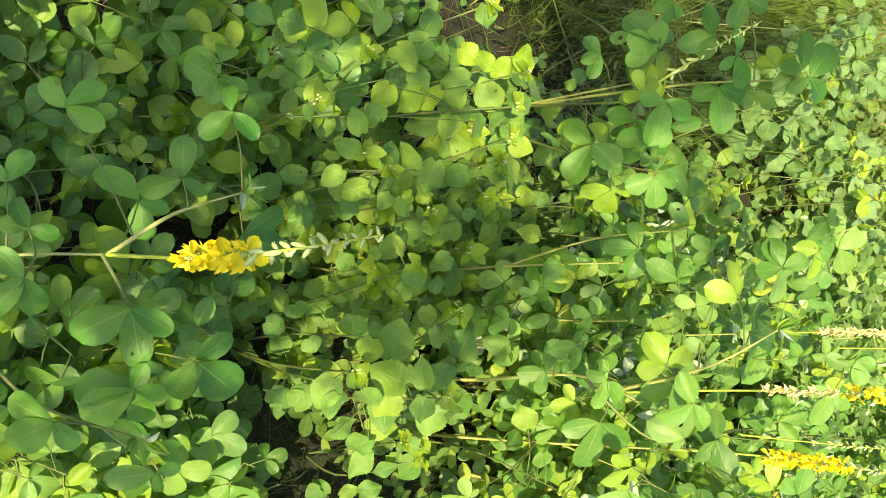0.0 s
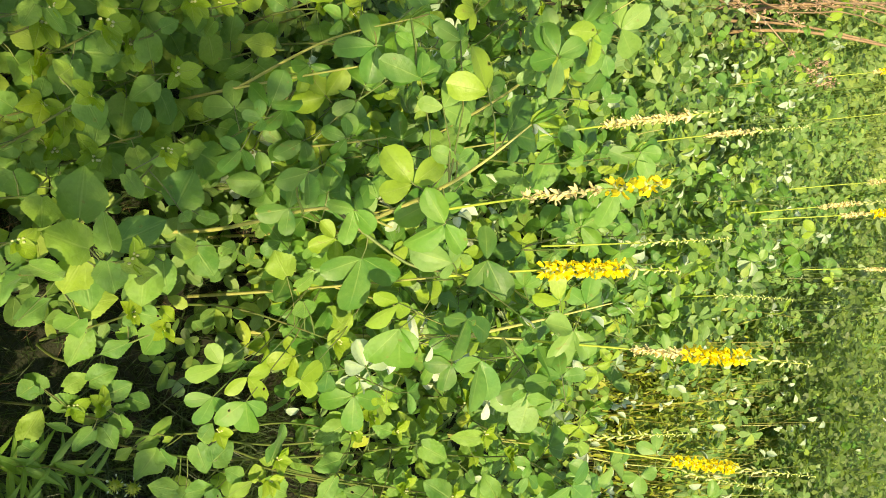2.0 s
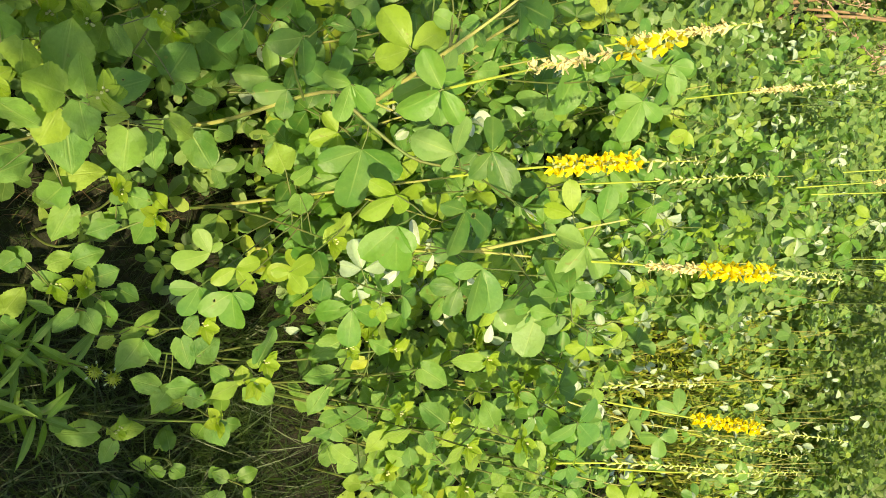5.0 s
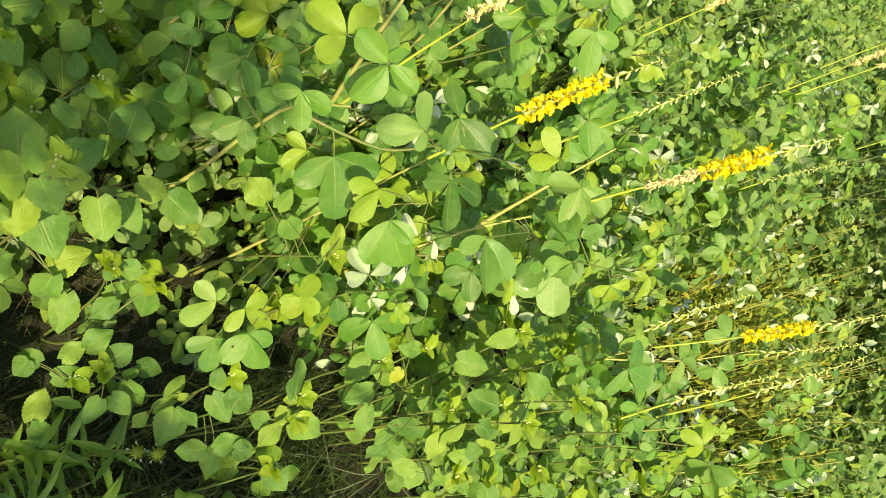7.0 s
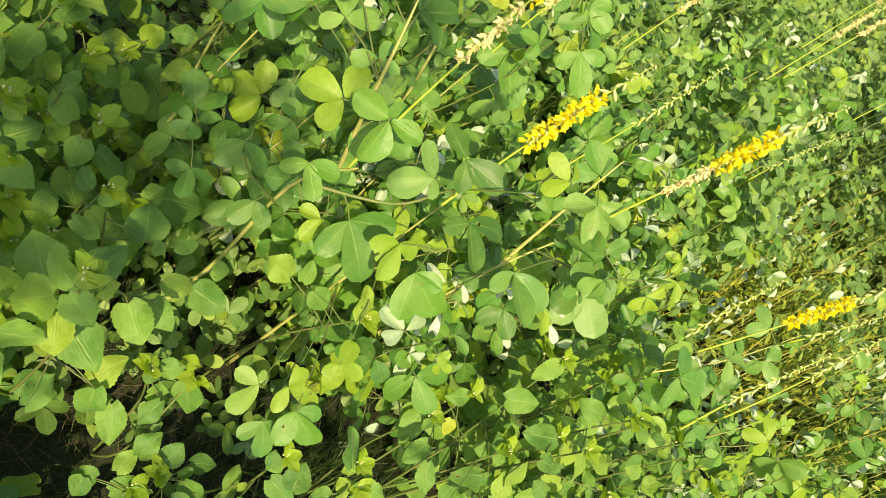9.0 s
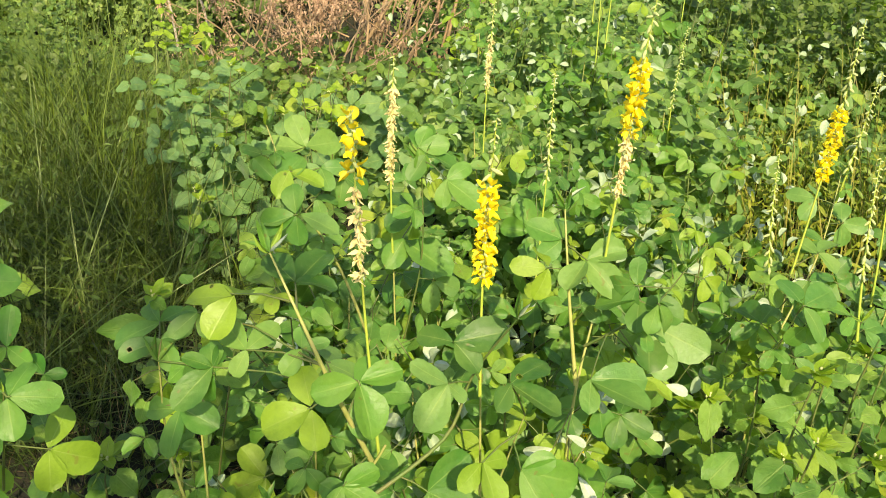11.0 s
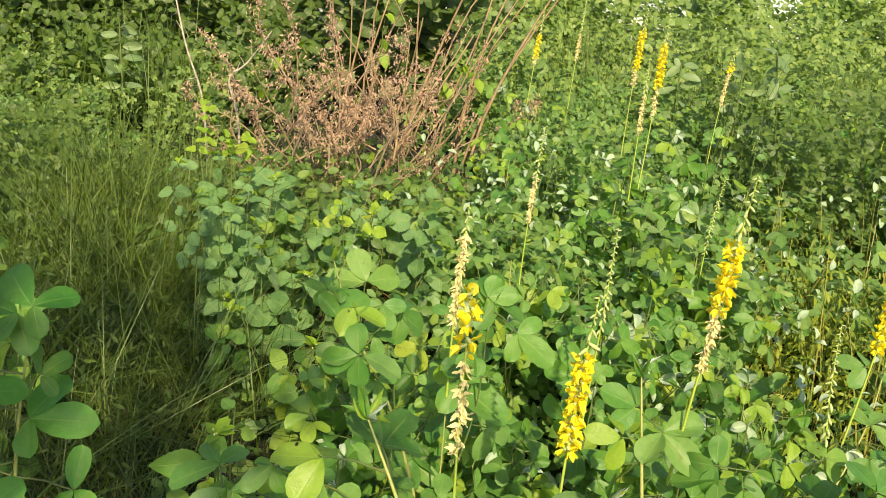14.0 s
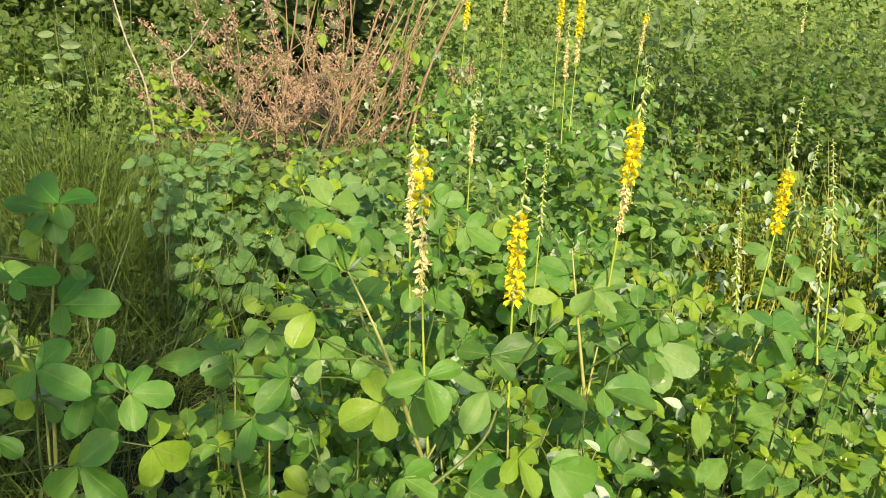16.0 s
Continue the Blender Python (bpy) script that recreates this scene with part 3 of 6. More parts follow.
def shaped_mallow(label, seed, blades, stems=1, shades=(), lean=0.62):
    """Mallow weed of known build: blades as (x, y, z, heading in the leaf's plane, length, width)."""
    r = random.Random(seed)
    plant = thing("mallow_plant", label, "plant", "mallow plants")
    rows = sorted(blades)
    cx, cy = (sum(b_[i] for b_ in rows) / len(rows) for i in (0, 1))
    foot = Vector((cx, cy + 0.03, float(rise(cx, cy)) - 0.01))
    for k in range(stems):
        own = rows[k * len(rows) // stems:(k + 1) * len(rows) // stems]
        top = max(own, key=lambda b_: b_[2])
        mx, my = (sum(b_[i] for b_ in own) / len(own) for i in (0, 1))
        way = bent([foot, (0.4 * cx + 0.6 * mx, my + 0.025, 0.5 * top[2]), (top[0], top[1] + 0.006, top[2] + 0.004)])
        limb(plant, way, 0.0024, 0.0012, STEM, "stem", 10)
        marks = [way(q) for q in np.linspace(0.2, 1, 20)]
        if r.random() < 0.8:
            part("bud_knot", r.choice(KNOTS), plant, Matrix.Translation(way(1.0)) @ turn(r.uniform(0, 360)) @ Matrix.Diagonal((0.95, 0.95, 0.95, 1)), "pale green flower buds")
        for x, y, z, heading, length, width in own:
            p = Vector((x, y, z))
            m = leaf_pose(p, 0, r, lean, 0.30) @ turn(heading, r.uniform(-25, 10), r.uniform(-25, 25)) @ Matrix.Diagonal((length / 0.05, max(width, 0.62 * length) / 0.05, length / 0.05, 1))
            leaf = part("leaf", r.choice(shades or (HEARTS if length > 0.034 or r.random() > 0.12 else HEARTS_LIGHT + HEARTS_YELLOW)), plant, m)
            petiole_to(leaf, p, m, marks, 0.001)
    return plant


def bud_knot(r):
    pieces = [ball((r.uniform(-.006, .006), r.uniform(-.006, .006), r.uniform(-.002, .006)), 0.0016, 0.0024, 4, 6) for i in range(6)]
    small = [moved(blade("heart", k, k * 0.75, 7, 3, 0.3, 0.1, 0.06, r=r), turn(r.uniform(0, 360), r.uniform(0, 60)) @ Matrix.Translation((0.003, 0, 0))) for k in (0.026, 0.024, 0.022, 0.020, 0.018, 0.016, 0.014, 0.013, 0.012)]
    v, f, uv, ids = joined(pieces + small)
    return mesh_of("bud_knot", v, f, [KNOT, VINE], uv, slots=np.where(ids < len(pieces), 0, 1))


KNOTS = [bud_knot(R_LEAF) for i in range(3)]


def mallow(x, y, h, lean=(0, 0), leaves=14, seed=0, size=1.0, label="", mats=None, low=0.15, twigs=2, buds=True, group="mallow plants"):
    """Soft-leaved mallow weed: upright stem, alternate heart-shaped toothed leaves, a knot of buds on top."""
    r = random.Random(seed * 13 + 3)
    z0 = float(rise(x, y))
    plant = thing("mallow_plant", label or "upright mallow weed with soft heart-shaped toothed leaves", "plant", group)
    base, top = Vector((x, y, z0 - 0.01)), Vector((x + lean[0], y + lean[1], z0 + h))
    kink = Vector((r.uniform(-1, 1), r.uniform(-1, 1), 0)) * 0.015
    def stem(s):
        return base.lerp(top, s) + kink * math.sin(s * 6) * s
    limb(plant, stem, 0.0026, 0.0012, STEM, "stem", 10)
    ways = [(stem, low, leaves)]
    for b_ in range(twigs):
        s0, a = r.uniform(0.3, 0.7), r.uniform(0, 6.28)
        e = stem(s0) + Vector((math.cos(a), math.sin(a), 0)) * h * 0.22 + UP * h * r.uniform(0.15, 0.3)
        twig = bent([stem(s0), stem(s0).lerp(e, 0.5) + UP * 0.02, e])
        limb(plant, twig, 0.0016, 0.0009, STEM, "twig", 6)
        ways.append((twig, 0.3, max(3, leaves // 3)))
    for way, s0, count in ways:
        a = r.uniform(0, 360)
        for i in range(count):
            a += 137.5 + r.uniform(-25, 25)
            s = s0 + (1 - s0) * ((i + 0.5) / count) ** 0.8
            mesh = r.choice(mats or (MAL if r.random() > 0.04 else MAL_YELLOW))
            leaf_on(plant, way(s), a, r, mesh, size * (1.15 - 0.5 * s ** 2) * r.uniform(0.8, 1.2), 0.5, 0.5)
        if buds and clear_of_path(way(1.0)) and r.random() < 0.7:
            part("bud_knot", r.choice(KNOTS), plant, Matrix.Translation(way(1.0)) @ turn(r.uniform(0, 360)) @ Matrix.Diagonal((1.25, 1.25, 1.25, 1)), "pale green flower buds")
    return plant


# ---- masses of leaves and blades ----
def scatter(name, template, places, turns, sizes, mat, label, category, material_slots=None):
    """Many copies of one small shape joined in one mesh."""
    v, f, uv = template
    n = len(places)
    az, el, sp = (np.radians(turns[:, i]) for i in range(3))
    ca, sa, ce, se, cs, ss = np.cos(az), np.sin(az), np.cos(el), np.sin(el), np.cos(sp), np.sin(sp)
    X = np.stack([ca * ce, sa * ce, se], -1)
    Y0 = np.stack([-sa, ca, np.zeros(n)], -1)
    Z0 = np.stack([-ca * se, -sa * se, ce], -1)
    Y = cs[:, None] * Y0 + ss[:, None] * Z0
    Z = -ss[:, None] * Y0 + cs[:, None] * Z0
    M = np.stack([X, Y, Z], -1) * sizes[:, None, None]
    V = np.einsum("nij,kj->nki", M, v) + places[:, None, :]
    F = f[None] + (np.arange(n) * len(v))[:, None, None]
    ob = new(name, mesh_of(name, V.reshape(-1, 3), F.reshape(-1, f.shape[1]), mat, np.tile(uv, (n, 1))))
    return tagged(ob, label, category, kind="stuff")


def in_box(n, x0, x1, y0, y1):
    return rng.uniform(x0, x1, n), rng.uniform(y0, y1, n)


def leaf_turns(n, el=(-30, 35)):
    """Turns of many leaves, their faces mostly up and to the light."""
    az = rng.uniform(0, 360, n)
    off = np.radians(az) - math.atan2(SUNWARD.y, SUNWARD.x)
    return np.stack([az, rng.uniform(*el, n) - 32 * np.cos(off), rng.uniform(-45, 45, n) + 32 * np.sin(off)], -1)


def three_leaflets(length, rows=4, cols=3):
    out = [moved(blade("obovate", length * k, length * k * 0.62, rows, cols, 0.2, 0.1), turn(a, e)) for a, e, k in ((0, 2, 1), (80, -6, 0.85), (-80, -4, 0.85))]
    v, f, uv, _ = joined(out)
    return v, f, uv


def blade_of_grass(length, width, bend):
    s = np.linspace(0, 1, 5)
    x, z = bend * length * s ** 2, length * (s - 0.25 * bend * s ** 2)
    w = width / 2 * (1 - s ** 1.6 * 0.95)
    v = np.stack([np.repeat(x, 2), np.stack([-w, w], -1).ravel(), np.repeat(z, 2)], -1)
    a = np.arange(4) * 2
    return v, np.stack([a, a + 1, a + 3, a + 2], -1), np.tile([0.5, 0.3], (10, 1))


def canopy(name, n, box, height, template, size, mat, label, category="undergrowth", low=0.0, clumps=40, el=(-30, 35), keep=None, uneven=0.6):
    """Uneven leaf mass over a stretch of ground, in clumps, with gaps."""
    cx, cy = in_box(clumps, *box)
    ch = rng.uniform(uneven, 1.05 + 0.3 * (0.6 - uneven), clumps)
    cr = rng.uniform(0.10, 0.26, clumps)
    k = rng.integers(0, clumps, n)
    x = cx[k] + rng.normal(0, 1, n) * cr[k]
    y = cy[k] + rng.normal(0, 1, n) * cr[k]
    d = np.hypot(x - cx[k], y - cy[k]) / cr[k]
    top = height * ch[k] * np.clip(1.05 - 0.10 * d ** 2, 0.25, 1.1)
    z = rise(x, y) + low + (top - low) * rng.uniform(0.0, 1, n) ** 0.6
    ok = ~((x > -0.25) & (x < 0.65) & (y < 0.65) & (y > -0.3) & (z > 0.6)) & (z > rise(x, y))
    if keep is not None:
        ok &= keep(x, y)
    p = np.stack([x, y, z], -1)[ok]
    m = len(p)
    return scatter(name, template, p, leaf_turns(m, el), size * rng.uniform(0.65, 1.25, m), mat, label, category)


def meadow(name, n, box, height, width, mat, label, bend=0.5, keep=None, jitter=0.5, tufts=60, tilt=14, wide=0.10, fountain=False):
    """Grass in tufts; a fountain's blades arch outward from the heart of their tuft."""
    tx, ty = in_box(tufts, *box)
    tall = rng.uniform(0.65, 1.15, tufts) if fountain else np.ones(tufts)
    k = rng.integers(0, tufts, n)
    x, y = tx[k] + rng.normal(0, wide, n), ty[k] + rng.normal(0, wide, n)
    out = np.degrees(np.arctan2(y - ty[k], x - tx[k])) + rng.normal(0, 35, n)
    if keep is not None:
        ok = keep(x, y)
        x, y, k, out = x[ok], y[ok], k[ok], out[ok]
    n = len(x)
    p = np.stack([x, y, rise(x, y) - 0.005], -1)
    t = np.stack([out if fountain else rng.uniform(0, 360, n), rng.normal(0, tilt, n), rng.normal(0, tilt, n)], -1)
    return scatter(name, blade_of_grass(height, width, bend), p, t, tall[k] * rng.uniform(1 - jitter, 1 + 0.5 * jitter, n), mat, label, "grass")


# ---- other plants ----
def milkweed(x, y, h, pairs, seed, length=0.15):
    """Stout grey-green milkweed with opposite broad oval leaves."""
    r = random.Random(seed)
    z0 = float(rise(x, y))
    plant = thing("milkweed_plant", "stout milkweed with broad grey-green oval leaves", "plant", "milkweed plants")
    way = bent([(x, y, z0 - 0.01), (x + r.uniform(-.04, .04), y, z0 + h * 0.5), (x + r.uniform(-.06, .06), y, z0 + h)])
    limb(plant, way, 0.006, 0.003, STEM, "stem")
    for i in range(pairs):
        s = 0.5 + 0.5 * (i + 0.6) / pairs
        for side in (0, 180):
            k = length * r.uniform(0.8, 1.15) * (1.05 - 0.4 * s)
            v, f, uv = moved(blade("round", k, k * 0.46, 9, 5, 0.3, r.uniform(0.0, 0.2), r=r), Matrix.Translation((0.008, 0, 0)))
            m = leaf_pose(way(s), i * 90 + side + 30 + r.uniform(-25, 25), r, 0.9, 1.1)
            part("leaf", mesh_of("leaf", v, f, [MILK], uv), plant, m)
    return plant


def lance_herb(x, y, h, seed, flowers=()):
    """Low herb with narrow pointed leaves in pairs and round prickly flower heads."""
    r = random.Random(seed)
    z0 = float(rise(x, y))
    plant = thing("narrow_leaved_herb", "low herb with narrow pointed bright green leaves", "plant", "narrow-leaved herbs")
    way = bent([(x, y, z0 - 0.01), (x + r.uniform(-.02, .02), y + r.uniform(-.02, .02), z0 + h)])
    limb(plant, way, 0.002, 0.001, STEM, "stem", 6)
    for i in range(7):
        s = 0.2 + 0.8 * i / 6
        for side in (0, 180):
            k = r.uniform(0.05, 0.075)
            v, f, uv = blade("lance", k, k * 0.17, 8, 5, 0.3, r.uniform(0.0, 0.3), r=r)
            part("leaf", mesh_of("leaf", v, f, [LANCE], uv), plant, Matrix.Translation(way(s)) @ turn(i * 80 + side + r.uniform(-20, 20), r.uniform(5, 50), 0))
    for fx, fy, fz in flowers:
        head = [ball((0, 0, 0), 0.0075, 0.0065, 5, 8)]
        for k in range(46):
            head.append(moved(blade("lance", 0.006, 0.0016, 4, 3, 0.2, 0.1, r=r), turn(k * 137.5, -60 + 150 * (k / 46)) @ Matrix.Translation((0.006, 0, 0))))
        for k in range(5):
            head.append(moved(blade("round", 0.005, 0.003, 4, 3, 0.1, 0.0, r=r), turn(k * 72, -10) @ Matrix.Translation((0.010, 0, 0))))
        v, f, uv, ids = joined(head)
        st = bent([way(0.9), (way(0.9) + Vector((fx, fy, fz))) * 0.5 + UP * 0.01, (fx, fy, fz)])
        limb(plant, st, 0.001, 0.0008, STEM, "flower_stalk", 6)
        part("flower_head", mesh_of("flower_head", v, f, [FAR_GOLD, PALE], uv, slots=np.where(ids < 47, 0, 1)), plant, Matrix.Translation((fx, fy, fz)), "round prickly yellow-green flower head")
    return plant


def dead_shrub():
    """Dried-out shrub: tan upright canes, tangled brown twigs, clinging pinkish-brown dead leaves."""
    r = random.Random(5)
    g = np.random.default_rng(5)
    shrub = thing("dead_shrub", "dried-out shrub with tan canes and clinging brown leaves", "shrub")
    spots = []
    for i in range(17):
        x, y = -0.42 + 0.042 * i + r.uniform(-0.07, 0.07), r.uniform(4.0, 4.75)
        z = float(rise(x, y))
        h = r.uniform(0.8, 1.6)
        lean = r.uniform(-0.12, 0.12) + (0.10 + r.uniform(0.0, 0.45) if i > 4 else 0.0)
        way = bent([(x, y, z), (x + 0.18 * lean * h + r.uniform(-.04, .04), y, z + h * 0.28), (x + 0.45 * lean * h + r.uniform(-.06, .06), y, z + h * 0.6), (x + lean * h, y + r.uniform(-.15, .1), z + h)])
        limb(shrub, way, r.uniform(0.004, 0.012), 0.003, CANE, "cane", 10)
        if r.random() < 0.4:
            spots += [way(s) for s in np.linspace(0.3, 0.62, 8)]
    for i in range(64):
        x, y = r.uniform(-0.62, 0.20), r.uniform(3.75, 4.35)
        z = float(rise(x, y)) + r.uniform(0.0, 0.35)
        a, up = r.uniform(-0.8, 0.9), r.uniform(0.4, 1.1)
        d = Vector((a, r.uniform(-0.5, 0.2), up)).normalized() * r.uniform(0.3, 0.8)
        p0 = Vector((x, y, z))
        way = bent([p0, p0 + d * 0.35 + Vector((r.uniform(-.07, .07), r.uniform(-.05, .05), 0.0)), p0 + d * 0.7 + Vector((r.uniform(-.06, .06), 0, 0.02)), p0 + d])
        twig = limb(shrub, way, r.uniform(0.0028, 0.0060), 0.0014, BRANCH if i % 4 else CANE, "twig", 9)
        if r.random() < 0.48:
            spots += [way(s) for s in np.linspace(r.uniform(0.2, 0.6), 1.0, 9)]
        for k in range(1):
            q0 = way(r.uniform(0.3, 0.9))
            q1 = q0 + Vector((r.uniform(-1, 1), r.uniform(-0.8, 0.5), r.uniform(-0.1, 0.9))).normalized() * r.uniform(0.08, 0.2)
            spur = bent([q0, q0.lerp(q1, 0.5) + Vector((r.uniform(-.02, .02), 0, r.uniform(-.02, .02))), q1])
            limb(twig, spur, 0.0018, 0.0008, BRANCH, "spur", 5)
            spots += [spur(0.6), spur(1.0)]
    m = len(spots)
    p = np.repeat(np.array([tuple(q) for q in spots]), 25, 0) + g.normal(0, 1, (m * 25, 3)) * np.repeat(g.uniform(0.006, 0.024, m), 25)[:, None]
    keep = p[:, 2] < 1.22
    p = p[keep]
    n = len(p)
    leaves_ = scatter("dead_leaf_mass", blade("lance", 0.0125, 0.0058, 4, 3, 0.9, 0.8), p, np.stack([g.uniform(0, 360, n), g.uniform(-80, 80, n), g.uniform(-60, 60, n)], -1), g.uniform(0.5, 1.4, n), DRIED, "crisp brown dead leaves", "")
    leaves_.parent = shrub
    return shrub


def dead_stick(points, thick, label="bare bleached dead branch"):
    stick = thing("dead_branch", label, "branch")
    way = bent(points)
    limb(stick, way, thick, thick * 0.5, BLEACHED, "limb", 14)
    r = random.Random(int(abs(points[0][0]) * 1000))
    for i in range(9):
        p = way(r.uniform(0.1, 0.95))
        e = p + Vector((r.uniform(-1, 1), r.uniform(-1, 1), r.uniform(-0.2, 1))).normalized() * r.uniform(0.03, 0.09)
        limb(stick, bent([p, e]), thick * 0.35, thick * 0.15, BLEACHED, "twig", 4)
    return stick


def climbing_vine(points, seed, leaves=12):
    r = random.Random(seed)
    vine = thing("climbing_vine", "climbing vine with bright yellow-green leaves", "vine", "vines on the shrub")
    way = bent(points)
    limb(vine, way, 0.0018, 0.001, STEM, "stem", 18)
    for i in range(leaves):
        k = r.uniform(0.05, 0.085)
        v, f, uv = blade("heart", k, k * 0.72, 9, 5, 0.2, 0.2, r=r)
        part("leaf", mesh_of("leaf", v, f, [VINE], uv), vine, Matrix.Translation(way(r.random())) @ turn(r.uniform(0, 360), r.uniform(-80, -20), r.uniform(-30, 30)))
    return vine


def added_shade_tree(x, y, seed):
    """Slender leaning young tree added unseen behind the viewpoint; its narrow open crown shades a strip of the plants
    in front.
    """
    r = random.Random(seed)
    g = np.random.default_rng(seed)
    tree = thing("unseen_shade_tree", "unseen leaning tree added to shade the plants in front", "tree")
    z0 = float(rise(x, y))
    trunk = bent([(x - 0.07, y - 0.1, z0 - 0.02), (x - 0.02, y - 0.05, 1.0), (x + 0.10, y, 1.5), (x + 0.30, y, 1.9), (x + 0.34, y, 2.35), (x + 0.14, y, 2.80), (x - 0.10, y, 3.06)])
    limb(tree, trunk, 0.020, 0.004, BRANCH, "trunk", 16)
    spots = []
    for i in range(38):
        a, s = i * 2.4, 0.24 + 0.76 * i / 38
        p0 = trunk(s)
        reach = 0.26 - 0.02 * s
        wide = reach * (1.0 if math.cos(a) > 0 else 1.0 + 0.6 * s)
        e = p0 + Vector((math.cos(a) * wide, math.sin(a) * reach, r.uniform(0.02, 0.16)))
        way = bent([p0, p0.lerp(e, 0.5) + UP * 0.02, e])
        limb(tree, way, 0.005, 0.002, BRANCH, "limb", 6)
        spots += [way(q) for q in (0.4, 0.6, 0.8, 1.0)]
    spots = [v for v in spots if not (0.11 < v.x < 0.34 and 1.55 < v.z < 1.86)]  # gaps in the crown
    spots = [v for v in spots if not (v.x < 0.42 and 1.92 < v.z < 2.2) or r.random() < 0.8]
    dense = []
    # extra leaf clumps, each set where shade should fall in front
    for sx, sz in ((0.02, 1.36), (-0.06, 1.52), (-0.02, 1.66), (0.10, 1.46), (0.20, 1.42), (0.34, 1.50), (0.10, 1.24), (0.34, 1.72), (0.42, 1.86), (0.38, 1.94), (0.29, 1.91), (-0.08, 2.30), (0.02, 2.40), (0.10, 2.50), (-0.10, 2.48), (0.06, 2.28), (0.15, 2.38), (-0.20, 2.94), (0.0, 2.94), (-0.24, 2.80), (-0.30, 3.04), (-0.14, 3.08), (-0.34, 2.90)):
        root = trunk(min(0.94, max(0.3, (sz - 0.25) / 3.0)))
        tip = Vector((sx, y + r.uniform(-0.05, 0.05), sz))
        limb(tree, bent([root, root.lerp(tip, 0.5) + UP * 0.03, tip]), 0.005, 0.002, BRANCH, "limb", 6)
        dense += [tip + Vector((r.uniform(-0.05, 0.05), r.uniform(-0.05, 0.05), r.uniform(-0.05, 0.05))) for k in range(5)]
    q = np.concatenate([np.repeat([tuple(v)], 12 if v.z < 1.7 else 4 if v.z > 1.95 and v.x > 0.2 else 8, 0) for v in spots] + [np.repeat([tuple(v)], 3 if v.z > 2.65 else 15 if v.x < 0.06 and v.z < 1.62 else 11, 0) for v in dense])
    n = len(q)
    q = q + g.normal(0, 1, (n, 3)) * 0.045
    crown = scatter("crown", three_leaflets(0.032), q, np.stack([g.uniform(0, 360, n), g.uniform(-40, 40, n), g.uniform(-40, 40, n)], -1), g.uniform(0.7, 1.3, n), FAR_CROT, "open crown of small green leaves", "")
    crown.parent = tree
    return tree


def shade_bush(x0, x1, y, h, seed):
    """Broad low bush added unseen behind the viewpoint; it shades the bare soil beside the weeds."""
    r, g = random.Random(seed), np.random.default_rng(seed)
    bush = thing("shade_bush", "unseen low bush added to shade the bare soil", "bush")
    spots = []
    for i in range(16):
        x = x0 + (x1 - x0) * (i + 0.5) / 16
        z0 = float(rise(x, y))
        way = bent([(0.5 * (x0 + x1) + 0.5 * (x - 0.5 * (x0 + x1)), y, z0 - 0.02), (x, y + r.uniform(-0.1, 0.1), z0 + 0.6 * h), (x + r.uniform(-0.04, 0.04), y + r.uniform(-0.15, 0.15), z0 + h * r.uniform(0.88, 1.0))])
        limb(bush, way, 0.007, 0.002, BRANCH, "limb", 8)
        spots += [way(s) for s in np.linspace(0.45, 1.0, 9)]
    q = np.repeat(np.array([tuple(v) for v in spots]), 12, 0)
    n = len(q)
    q = q + g.normal(0, 1, (n, 3)) * 0.045
    crown = scatter("crown", three_leaflets(0.036), q, np.stack([g.uniform(0, 360, n), g.uniform(-40, 40, n), g.uniform(-40, 40, n)], -1), g.uniform(0.7, 1.3, n), FAR_CROT, "dense small green leaves", "")
    crown.parent = bush
    return bush


# ---- the ground ----
gx, gy = np.meshgrid(np.concatenate([[-120, -30], np.linspace(-6, 6, 97), [30, 120]]), np.concatenate([[-120, -25], np.linspace(-2, 9, 89), [30, 160]]), indexing="ij")
gz = rise(gx, gy) + 0.012 * np.sin(9 * gx + 4 * gy) * np.cos(7 * gy - 3 * gx) * (np.abs(gx) < 6.1)
ni, nj = gx.shape
ii, jj = np.meshgrid(np.arange(ni - 1), np.arange(nj - 1), indexing="ij")
ga = (ii * nj + jj).ravel()
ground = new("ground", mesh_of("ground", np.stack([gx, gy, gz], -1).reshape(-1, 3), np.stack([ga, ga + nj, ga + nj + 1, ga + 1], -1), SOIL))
tagged(ground, "dark soil with leaf litter under the weeds", "ground", kind="structure")

